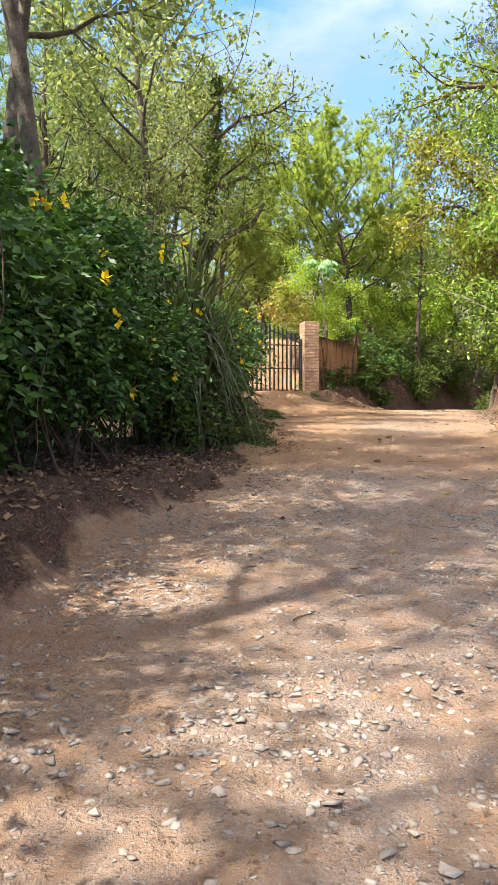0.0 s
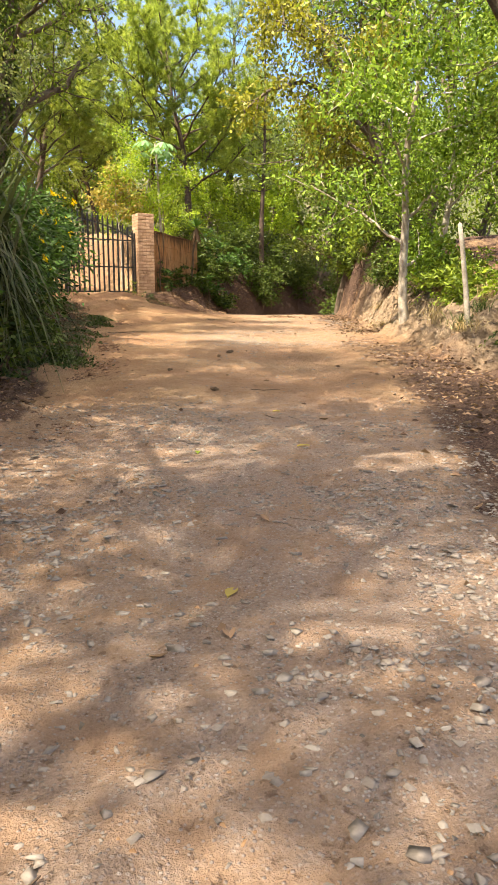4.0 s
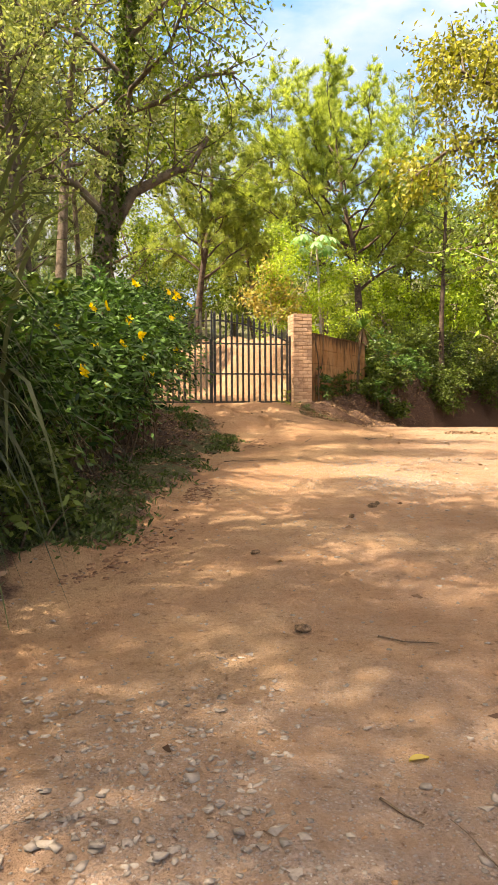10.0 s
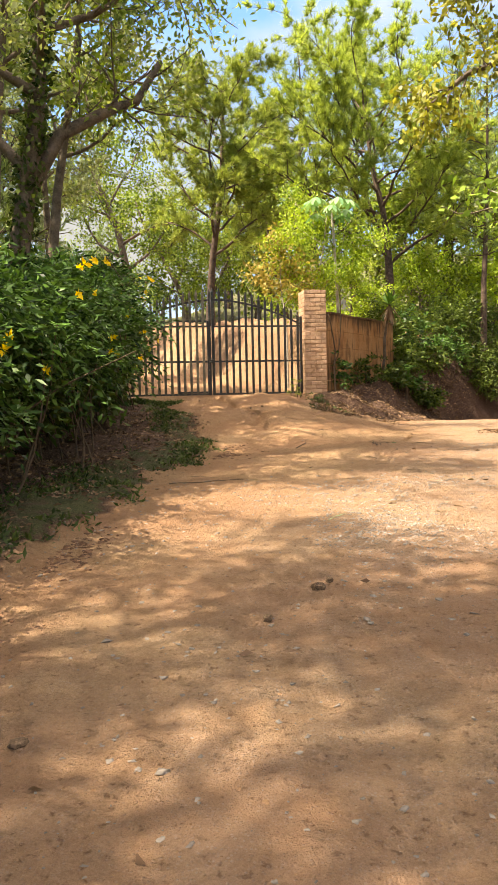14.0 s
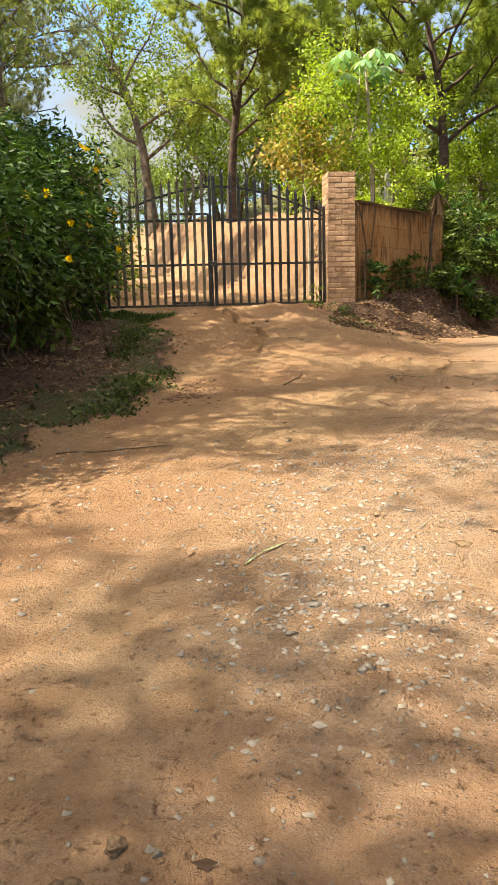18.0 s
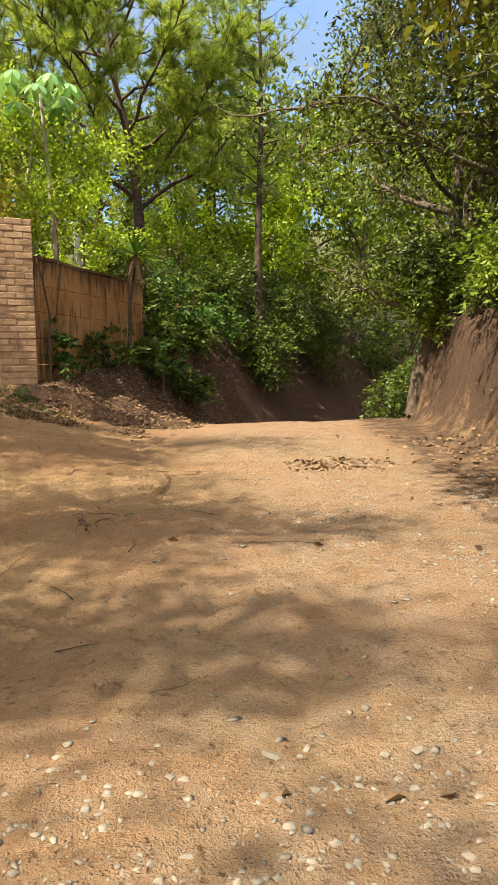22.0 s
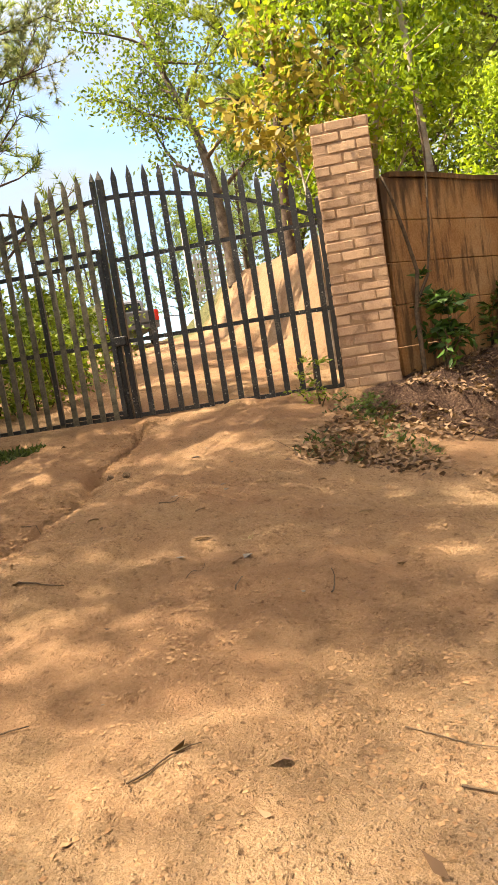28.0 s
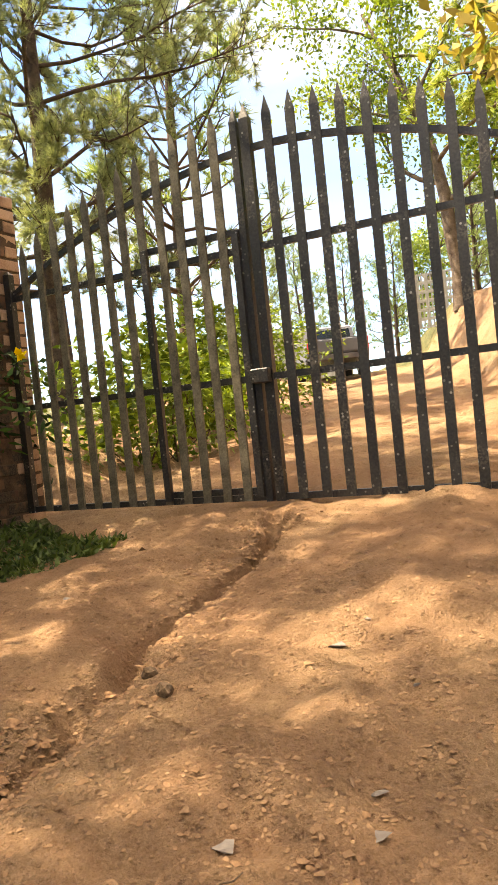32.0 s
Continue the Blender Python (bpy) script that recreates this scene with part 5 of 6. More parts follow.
def cecropia():
    rng = np.random.default_rng(9)
    ob = holder("cecropia_tree", 2.92, 30.0, 2.25)
    wood = Buf()
    stem = np.array([(0, 0, -0.2), (0.05, 0, 1.5), (-0.02, -0.05, 3.0), (-0.08, -0.2, 4.2), (-0.15, -0.3, 4.95)])
    tube(wood, stem, [0.055, 0.045, 0.04, 0.032, 0.022], 8)
    put("trunk", wood.mesh("trunk", BARK_PALE, True), ob)
    for i in range(9):
        az, el = i * 2.4 + 0.5, 0.15 + 0.10 * (i % 5)
        d = np.array([math.cos(az) * math.cos(el), math.sin(az) * math.cos(el), math.sin(el)])
        o = stem[-1] - np.array([0, 0, 0.06 * i])
        hub = o + d * rng.uniform(0.38, 0.6)
        lb = Buf()
        tube(lb, np.array([o, (o + hub) / 2 + (0, 0, 0.03), hub]), [0.009, 0.007, 0.006], 4, False)
        n = 9
        for k in range(n):
            a = (k / n) * 6.283
            s1 = unit(np.cross(d, (0, 0, 1.0)))
            ray = unit(s1 * math.cos(a) + unit(np.array([d[0], d[1], 0.0])) * math.sin(a) + np.array([0, 0, -0.15]))
            L = rng.uniform(0.24, 0.34)
            w = unit(np.cross(ray, (0, 0, 1.0))) * 0.062
            t = np.array([0, 0.25, 0.55, 0.85, 1.0])[:, None]
            prof = np.array([0.12, 0.5, 1.0, 0.8, 0.1])[:, None]
            c = hub + ray * L * t - np.array([0, 0, 1.0]) * 0.22 * t ** 2 * (0.6 + 0.5 * rng.random())
            v = np.stack([c - w * prof, c - np.array([0, 0, 0.012]) * prof, c + w * prof], 1).reshape(-1, 3)
            q = [[j * 3 + m, j * 3 + m + 1, j * 3 + m + 4, j * 3 + m + 3] for j in range(4) for m in (0, 1)]
            lb.add(v, np.array(q))
        put("leaf", lb.mesh("leaf", CECRO), ob, "large drooping umbrella-shaped leaf")
    return tagged(ob, "slender tree with large umbrella-like leaves behind the gate pillar", "tree")


CECRO = leaf_mat("umbrella_leaf", (0.10, 0.24, 0.10), (0.24, 0.40, 0.19), 0.35)
cecropia()
rust = broadleaf("rusty_leaved_tree", 71, 4.3, 0.85, 0.03, 0.62, 8, (-0.02, -0.02), 0.14, 8, 0.17, LEAF_RUST, BARK_PALE, "sapling with rusty yellow leaves behind the iron gate", 6, 4, 0.8)
place(rust, 1.55, 30.0, 0, 0, 1.08)

for k, (x, y, h, r, m) in enumerate(((2.98, 29.35, 1.15, 0.30, LEAF_HEDGE), (3.42, 30.6, 0.9, 0.35, LEAF_DEEP), (3.75, 31.2, 0.8, 0.4, LEAF_DEEP), (1.80, 28.45, 0.5, 0.17, LEAF_BROAD),
                                     (4.3, 31.0, 0.6, 0.45, LEAF_DEEP), (2.35, 28.35, 0.25, 0.2, LEAF_TURF), (-2.95, 27.0, 1.2, 0.5, LEAF_HEDGE), (-2.45, 26.7, 0.6, 0.4, LEAF_HEDGE))):
    shrub("weed_plant", 300 + k, x, y, gz(x, y) - 0.03, (r, r, h), 420 if h > 0.5 else 260, 0.13 if h > 0.5 else 0.06, m, 0, "leafy weed growing at the foot of the gate wall", "weed", 6, 7, 0.38, 0.28)

for k, (x, y, h, r, m) in enumerate(((7.6, 13.5, 1.1, 0.9, LEAF_LIGHT), (7.4, 15.6, 0.8, 0.8, LEAF_BROAD), (8.0, 18.0, 1.2, 0.9, LEAF_BROAD), (8.5, 20.2, 1.0, 0.8, LEAF_DEEP), (9.6, 24.0, 1.6, 0.9, LEAF_DEEP),
                                     (10.1, 26.6, 1.7, 0.9, LEAF_DEEP), (6.9, 10.6, 0.8, 0.8, LEAF_BROAD), (10.9, 28.8, 1.6, 0.9, LEAF_BROAD), (8.7, 22.6, 1.3, 0.8, LEAF_DEEP), (8.9, 24.6, 1.5, 0.85, LEAF_BROAD), (9.4, 26.0, 1.4, 0.9, LEAF_DEEP), (9.9, 27.6, 1.6, 0.9, LEAF_DEEP), (9.7, 29.2, 1.4, 0.8, LEAF_BROAD), (8.0, 20.9, 1.1, 0.7, LEAF_DEEP))):
    shrub("bank_top_bush", 330 + k, x, y, gz(x, y) - 0.1, (r, r, h), 3200, 0.11, m, 0, "small leafy bush on top of the road bank", "bush", 8, 9, 0.4, 0.4)


def old_post(x, y, top, lean, label):
    ob = holder("fence_post", x, y, gz(x, y))
    b = Buf()
    rng = np.random.default_rng(int(x * 100))
    p = bent(rng, (0, 0, -0.2), (lean[0], lean[1], 1), top, 5, 0.04)
    tube(b, p, np.linspace(0.05, 0.035, 6), 7)
    put("stake", b.mesh("stake", BARK_PALE, True), ob)
    return tagged(ob, label, "post")


old_post(6.35, 13.5, 1.7, (-0.12, 0), "weathered leaning wooden fence post on the bank")
old_post(6.55, 12.5, 1.9, (-0.22, 0), "weathered leaning wooden fence post on the bank")

DRY = leaf_mat("dry_grass", (0.20, 0.14, 0.07), (0.46, 0.36, 0.20), 0.25, 0.7)
brng = random.Random(8)
for k in range(44):
    y = brng.uniform(4.5, 27.5)
    x = float(np.interp(y, RIGHT_Y, RIGHT_X)) + brng.uniform(0.35, 1.9)
    cane_clump("dry_grass_tuft", 400 + k, x, y, gz(x, y) - 0.03, 70, brng.uniform(0.3, 0.65), brng.uniform(0.3, 0.5), "tuft of dry straw-coloured grass on the road bank", DRY if k % 3 else LEAF_TURF, 0.012)

for k in range(16):
    y = brng.uniform(8.5, 24.0)
    x = float(np.interp(y, RIGHT_Y, RIGHT_X)) + brng.uniform(0.9, 1.9)
    shrub("bank_weed", 460 + k, x, y, gz(x, y) - 0.04, (0.22, 0.22, brng.uniform(0.25, 0.6)), 240, 0.09, (LEAF_BROAD, LEAF_LIGHT, LEAF_DEEP)[k % 3], 0, "small leafy weed rooted in the earth bank", "weed", 5, 5, 0.4, 0.22)
for k in range(18):
    y = brng.uniform(10.5, 25.5)
    rb = np.random.default_rng(500 + k)
    x = float(np.interp(y, RIGHT_Y, RIGHT_X)) + brng.uniform(1.0, 1.6)
    buf = Buf()
    n = 7
    qx = x - np.linspace(0, brng.uniform(0.5, 1.0), n)
    qy = y + np.cumsum(rb.normal(size=n) * 0.05)
    qz = terrain(qx, qy)[0] + 0.02 + 0.03 * rb.random(n)
    tube(buf, np.stack([qx - x, qy - y, qz - gz(x, y)], -1), np.linspace(0.014, 0.005, n), 5)
    ob = put("bare_root", buf.mesh("bare_root", BARK, True))
    ob.matrix_world = pose(x, y, gz(x, y))
    tagged(ob, "bare brown root hanging down the earth bank", "root", "roots on the bank")

# grass on the verge, dry leaves, stones, twigs
vrng = np.random.default_rng(77)


def scatter(n, x0, x1, y0, y1, weight):
    """Points on the ground, kept by a weight of (x, y)."""
    x, y = vrng.uniform(x0, x1, n), vrng.uniform(y0, y1, n)
    z, lit, gra, cla, grs = terrain(x, y)
    k = vrng.random(n) < weight(x, y, lit, gra, cla, grs)
    return np.stack([x, y, z], -1)[k]


p = scatter(90000, -1.2, 1.3, 10.5, 27.2, lambda x, y, l, g, c, gr: gr * 1.5 * np.clip(0.40 + 0.9 * vnoise(x, y, 1.4, 33) + 0.4 * vnoise(x, y, 4.0, 34), 0, 1))
p = np.vstack([p, scatter(9000, 2.2, 3.6, 26.8, 28.6, lambda x, y, l, g, c, gr: 0.14 * (wavy(x, y, 2.0) > 0.25))])
p = np.vstack([p, scatter(16000, -2.9, -0.9, 25.6, 27.5, lambda x, y, l, g, c, gr: 0.75 * sstep(-0.95, -1.5, x + 0.45 * (y - 26.5) * -1 + 0.25 * vnoise(x, y, 2.0, 36)))])
tb = Buf()
n = len(p)
w = vrng.normal(size=(n, 3)) * (0.8, 0.8, 0.2) + (0, 0, 0.55)
leaves(tb, vrng, p[::2] - (0, 0, 0.004), w[::2], 0.050, 0.016)
leaves(tb, vrng, p[1::2] - (0, 0, 0.004), w[1::2], 0.085, 0.030)
tagged(put("verge_grass", tb.mesh("verge_grass", LEAF_TURF)), "low green weeds and grass on the road verge", "grass", "", "stuff")

db = Buf()
p = scatter(60000, -3.0, 7.5, 1.0, 27.0, lambda x, y, l, g, c, gr: np.clip(l - 0.2, 0, 1) * 0.22)
p = np.vstack([p, scatter(30000, 2.7, 7.5, 28.3, 36.0, lambda x, y, l, g, c, gr: np.where(l > 0.5, 0.55, 0.0)), scatter(6000, 2.2, 4.2, 26.7, 28.9, lambda x, y, l, g, c, gr: 0.9 * np.clip(0.45 + 1.2 * vnoise(x, y, 1.6, 31), 0, 1) * sstep(2.0, 2.6, x + (y - 27) * 0.15)), scatter(22000, -1.2, 1.4, 10.0, 27.3, lambda x, y, l, g, c, gr: 0.30 * np.clip(gr + l, 0, 1) * (vnoise(x, y, 1.1, 32) > -0.2)),
               scatter(2600, -0.5, 7.0, 2.0, 28.0, lambda x, y, l, g, c, gr: 0.06 + 0 * x), scatter(900, 5.3, 6.5, 23.0, 23.7, lambda x, y, l, g, c, gr: 0.22 * np.clip(0.6 + vnoise(x, y, 3.0, 38), 0, 1)), scatter(9000, 5.2, 8.4, 17.5, 25.5, lambda x, y, l, g, c, gr: 0.35 * sstep(-1.1, 0.1, x - np.interp(y, RIGHT_Y, RIGHT_X))), scatter(16000, -2.3, 0.3, 1.0, 10.5, lambda x, y, l, g, c, gr: 0.55 * np.clip(l - 0.25, 0, 1)), scatter(16000, 1.8, 6.5, 1.0, 13.5, lambda x, y, l, g, c, gr: 0.5 * sstep(-1.3, 0.0, x - np.interp(y, RIGHT_Y, RIGHT_X)))])
n = len(p)
w = vrng.normal(size=(n, 3)) * (1, 1, 0.16)
leaves(db, vrng, p + np.array([0, 0, 0.010]), w, 0.075, 0.034, 0.35)
tagged(put("leaf_litter", db.mesh("leaf_litter", DEAD)), "brown dry leaves lying along the road edges", "leaf litter", "", "stuff")


def stone_mat():
    m, nt, out = node_mat("grey_stone")
    rnd = math_node(nt, "FRACT", math_node(nt, "ADD", nt.nodes.new("ShaderNodeNewGeometry").outputs["Random Per Island"], nt.nodes.new("ShaderNodeObjectInfo").outputs["Random"]))
    a = noise_node(nt, 40, 4, 0.6, position(nt))
    base = ramp(nt, rnd, [(0.0, (0.11, 0.095, 0.085)), (0.35, (0.18, 0.155, 0.135)), (0.7, (0.225, 0.195, 0.165)), (1.0, (0.28, 0.25, 0.215))])
    col = mix(nt, 0.4, base, ramp(nt, a, [(0.3, (0.13, 0.10, 0.08)), (0.7, (0.30, 0.265, 0.23))]))
    principled(nt, out, col, 0.85, 0, a, 0.4, 0.01, 0.25)
    return m


STONE = stone_mat()
CHIP_V = np.array([[-1, -0.8, -0.6], [0.9, -0.9, -0.5], [1, 0.8, -0.6], [-0.8, 0.9, -0.5], [-0.7, -0.6, 0.8], [0.8, -0.5, 0.6], [0.6, 0.7, 0.9], [-0.6, 0.5, 0.7]])
CHIP_F = np.array([[4, 5, 6, 7], [0, 1, 5, 4], [1, 2, 6, 5], [2, 3, 7, 6], [3, 0, 4, 7]])


def pebbles(name, p, size, label, mat, shape=None):
    n = len(p)
    CV, CF = shape or (CHIP_V, CHIP_F)
    k = len(CV)
    s = size[:, None, None] * vrng.uniform(0.55, 1.25, (n, 1, 3)) * np.array([1, 1, 0.4])
    v = (CV[None] + vrng.normal(size=(n, k, 3)) * 0.27) * 0.75 * s
    a = vrng.uniform(0, 6.283, n)
    ca, sa = np.cos(a)[:, None], np.sin(a)[:, None]
    v = np.stack([v[..., 0] * ca - v[..., 1] * sa, v[..., 0] * sa + v[..., 1] * ca, v[..., 2]], -1) + p[:, None, :]
    f = (CF[None] + (np.arange(n) * k)[:, None, None]).reshape(-1, CF.shape[1])
    return tagged(put(name, raw_mesh(name, v.reshape(-1, 3), [f], mat)), label, "gravel", "", "stuff")


on_road = lambda x, y: np.maximum(sstep(19.2, 17.8, y), np.maximum(sstep(4.0, 5.4, x), 0.06))
stony = lambda x, y: np.clip(0.25 + 1.1 * vnoise(x, y, 1.1, 9) + 0.5 * vnoise(x, y, 2.7, 10), 0, 1)
p = scatter(210000, -1.2, 7.0, 1.2, 27.5, lambda x, y, l, g, c, gr: (0.07 + 0.06 * (y < 9) + g * np.where(y > 14, 2.2, 0.85) * stony(x, y)) * (l < 0.75) * np.interp(y, (1, 9, 11, 14.5, 15.5, 21, 23, 28), (1.0, 0.8, 0.35, 0.35, 1.0, 0.8, 0.12, 0.10)) * on_road(x, y))
pebbles("road_gravel", p + (0, 0, 0.002), 0.005 + 0.017 * vrng.random(len(p)) ** 2.4, "loose grey gravel on the dirt road", STONE)
p = scatter(150000, -1.0, 6.5, 1.0, 28.2, lambda x, y, l, g, c, gr: 0.08 + 0.62 * (y > 20) * (x < 4.5) * (0.35 + 0.65 * (vnoise(x, y, 1.8, 15) > 0)))
p = np.vstack([p, scatter(40000, -1.4, 4.2, 21.5, 28.2, lambda x, y, l, g, c, gr: np.clip(0.35 + 1.3 * vnoise(x, y, 1.5, 91) + 0.7 * vnoise(x, y, 4.0, 92), 0.05, 1.0)), scatter(26000, 0.8, 4.6, 23.2, 27.2, lambda x, y, l, g, c, gr: np.clip(0.2 + 1.4 * vnoise(x, y, 2.1, 93), 0.0, 1.0))])
CRUMB = (np.array([[-1, -0.8, -0.4], [0.9, -0.9, -0.4], [1, 0.8, -0.4], [-0.8, 0.9, -0.4], [0.1, 0.0, 1.1]]), np.array([[0, 1, 4], [1, 2, 4], [2, 3, 4], [3, 0, 4]]))
pebbles("soil_crumbs", p, 0.004 + 0.012 * vrng.random(len(p)) ** 2.2, "small tan soil crumbs on the road", simple_mat("crumb", (0.15, 0.078, 0.038), (0.28, 0.168, 0.092), 30, 0.95), CRUMB)

# rough dark clods along the foot of the hedge
cy = vrng.uniform(7.5, 23.0, 5200)
cx = np.interp(cy, LEFT_Y, LEFT_X) + np.abs(vrng.normal(size=5200)) * 0.22 - 0.05
keep = vrng.random(5200) < np.clip(0.15 + 1.3 * vnoise(cx, cy, 0.9, 55), 0, 1)
cx, cy = cx[keep], cy[keep]
pebbles("edge_clods", np.stack([cx, cy, terrain(cx, cy)[0]], -1), 0.008 + 0.034 * vrng.random(len(cx)) ** 2.4, "dark red-brown clods of earth along the road edge", simple_mat("edge_clod", (0.055, 0.028, 0.017), (0.20, 0.105, 0.058), 30, 0.95))

# clods broken off the gully's edges
gy = vrng.uniform(23.2, 28.2, 1500)
gx = np.interp(gy, GULLY_Y, GULLY_X) - 0.09 * vnoise(gy * 0 + 3, gy, 2.2, 7) + vrng.normal(size=1500) * 0.13
pebbles("gully_clods", np.stack([gx, gy, terrain(gx, gy)[0]], -1), 0.008 + 0.022 * vrng.random(1500) ** 2.2, "brown clods of earth broken off the gully's edges", simple_mat("clod", (0.14, 0.07, 0.035), (0.36, 0.21, 0.11), 30, 0.95))

rock_me = []
for i in range(12):
    r = random.Random(i)
    bm = bmesh.new()
    for _ in range(8 + i % 4):
        v = Vector((r.gauss(0, 1), r.gauss(0, 1), r.gauss(0, 1))).normalized()
        bm.verts.new((v.x * r.uniform(0.6, 1.15), v.y * r.uniform(0.5, 1.0), max(-0.16, min(0.13, v.z * 0.5))))
    bmesh.ops.convex_hull(bm, input=bm.verts[:])
    bmesh.ops.delete(bm, geom=[v for v in bm.verts if not v.link_faces], context="VERTS")
    rock_me.append(mesh_of("stone", bm, STONE))
def slabs(name, p, size, label):
    """Flat angular chips of broken rock, joined."""
    b = Buf()
    kind = vrng.integers(12, size=len(p))
    for i in range(12):
        q, sz = p[kind == i], size[kind == i]
        me = rock_me[i]
        v0 = np.array([v.co for v in me.vertices])
        f0 = np.array([f.vertices for f in me.polygons])
        a = vrng.uniform(0, 6.283, len(q))
        ca, sa = np.cos(a)[:, None], np.sin(a)[:, None]
        sq = vrng.uniform(0.65, 1.2, (len(q), 1, 3)) * sz[:, None, None]
        v = v0[None] * sq
        v = np.stack([v[..., 0] * ca - v[..., 1] * sa, v[..., 0] * sa + v[..., 1] * ca, v[..., 2] + v[..., 0] * vrng.normal(size=(len(q), 1)) * 0.15], -1) + q[:, None, :]
        b.add(v.reshape(-1, 3), None, (f0[None] + (np.arange(len(q)) * len(v0))[:, None, None]).reshape(-1, 3))
    return tagged(put(name, b.mesh(name, STONE)), label, "gravel", "", "stuff")


p = scatter(34000, -1.0, 5.2, 1.0, 9.5, lambda x, y, l, g, c, gr: (0.12 + 0.75 * stony(x, y)) * (l < 0.75) * np.interp(y, (1, 7, 9.5), (1.0, 0.8, 0.3)))
p = np.vstack([p, scatter(9000, 0.8, 6.6, 15.0, 23.5, lambda x, y, l, g, c, gr: (0.02 + g * 1.1 * stony(x, y)) * (l < 0.7) * on_road(x, y)), scatter(2500, -0.3, 5.6, 9.5, 15.0, lambda x, y, l, g, c, gr: 0.02 + 0.22 * stony(x, y) * (l < 0.6))])
slabs("road_stones", p + (0, 0, 0.002), 0.008 + 0.036 * vrng.random(len(p)) ** 3.2, "flat broken grey stones lying on the dirt road")
p = scatter(5200, -1.0, 6.2, 1.6, 26.5, lambda x, y, l, g, c, gr: (0.04 + g * 0.45 * stony(x, y)) * np.interp(y, (1, 9, 11, 15, 17, 22, 24), (1.0, 0.7, 0.2, 0.4, 1.4, 1.0, 0.06)) * (l < 0.7) * on_road(x, y))
vrng.shuffle(p)
p = p[:290]
for q in p:
    ob = put("stone", rock_me[vrng.integers(12)])
    sz = 0.020 + 0.030 * vrng.random() ** (1.5 if q[1] < 9 else 2.0)
    ob.matrix_world = Matrix.Translation((q[0], q[1], q[2] + sz * 0.08)) @ Matrix.Rotation(vrng.uniform(0, 6.28), 4, "Z") @ Matrix.Diagonal((sz, sz, sz, 1))
    tagged(ob, "small grey stone lying on the dirt road", "stone", "loose stones on the road")


def twig(x, y, length, turn, r=0.008, seed=0):
    rng = np.random.default_rng(seed)
    b = Buf()
    pts = bent(rng, (0, 0, 0), (1, 0, 0), length, 7, 0.14)
    pts[:, 2] = 0.008 + 0.2 * r
    c, s = math.cos(radians(turn)), math.sin(radians(turn))
    pts = np.stack([pts[:, 0] * c - pts[:, 1] * s, pts[:, 0] * s + pts[:, 1] * c, pts[:, 2]], -1)
    pts[:, 2] += terrain(pts[:, 0] + x, pts[:, 1] + y)[0] - gz(x, y)
    tube(b, pts, np.linspace(r, r * 0.45, 8), 6)
    ob = put("twig", b.mesh("twig", TWIG, True))
    ob.matrix_world = pose(x, y, gz(x, y))
    return tagged(ob, "dry brown twig lying on the dirt", "twig", "fallen twigs")


for i, (x, y, L, a) in enumerate(((2.9, 20.4, 0.5, 75), (4.4, 20.8, 0.55, -35), (2.3, 22.9, 0.6, 15), (0.9, 18.6, 0.9, 5), (4.1, 23.3, 0.8, 8), (2.1, 10.2, 0.4, -25), (1.4, 5.9, 0.25, -60), (3.2, 23.0, 0.35, 60), (1.8, 24.1, 0.3, 40),
                                   (2.6, 24.4, 0.25, 80), (1.0, 25.0, 0.3, 30), (3.3, 20.0, 0.3, 100), (2.2, 8.4, 0.3, 100), (0.3, 20.1, 0.5, -8), (4.9, 18.2, 0.4, 10), (3.6, 18.9, 0.3, 25), (1.9, 25.3, 0.3, 55), (0.2, 3.6, 0.2, 70), (4.6, 22.9, 0.6, -20))):
    twig(x, y, L * 0.8, a, 0.0024 + 0.0014 * (i % 3), i)


def root_clump(x, y):
    """Torn roots lying half in the dirt."""
    rng = np.random.default_rng(15)
    ob = holder("root_clump", x, y, gz(x, y))
    for k in range(11):
        b = Buf()
        a = rng.uniform(0, 6.283)
        o = np.array([rng.normal() * 0.05, rng.normal() * 0.06, 0.0])
        L = rng.uniform(0.09, 0.22)
        pts = bent(rng, o, (math.cos(a), math.sin(a), 0.1), L, 7, 0.28)
        pts[:, 2] = 0.012 + 0.03 * np.sin(np.linspace(0, 3.1, 8)) * rng.uniform(0.2, 1)
        pts[:, 2] += terrain(pts[:, 0] + x, pts[:, 1] + y)[0] - gz(x, y)
        tube(b, pts, np.linspace(0.006, 0.002, 8) * rng.uniform(0.5, 1.2), 6)
        put("root", b.mesh("root", BARK, True), ob)
    return tagged(ob, "tangled torn roots lying on the dirt driveway", "roots")


root_clump(3.40, 21.33)


def tyre_print(x0, y0, x1, y1, width=0.10):
    """Low chevron ridges pressed into the dirt."""
    b = Buf()
    run = np.array([x1 - x0, y1 - y0])
    L = np.linalg.norm(run)
    f, s = run / L, np.array([-run[1], run[0]]) / L
    for i in range(int(L / 0.028)):
        for side in (-1, 1):
            pts = []
            for u in (0.08, 0.5, 1.0):
                q = np.array([x0, y0]) + f * (i * 0.028 + u * 0.02) + s * side * u * width / 2
                pts.append((q[0], q[1], gz(q[0], q[1]) + 0.0008))
            tube(b, np.array(pts), [0.0035, 0.004, 0.003], 5)
    return tagged(put("tyre_print", b.mesh("tyre_print", EARTH, True)), "tyre tread print pressed into the dirt", "tyre print")


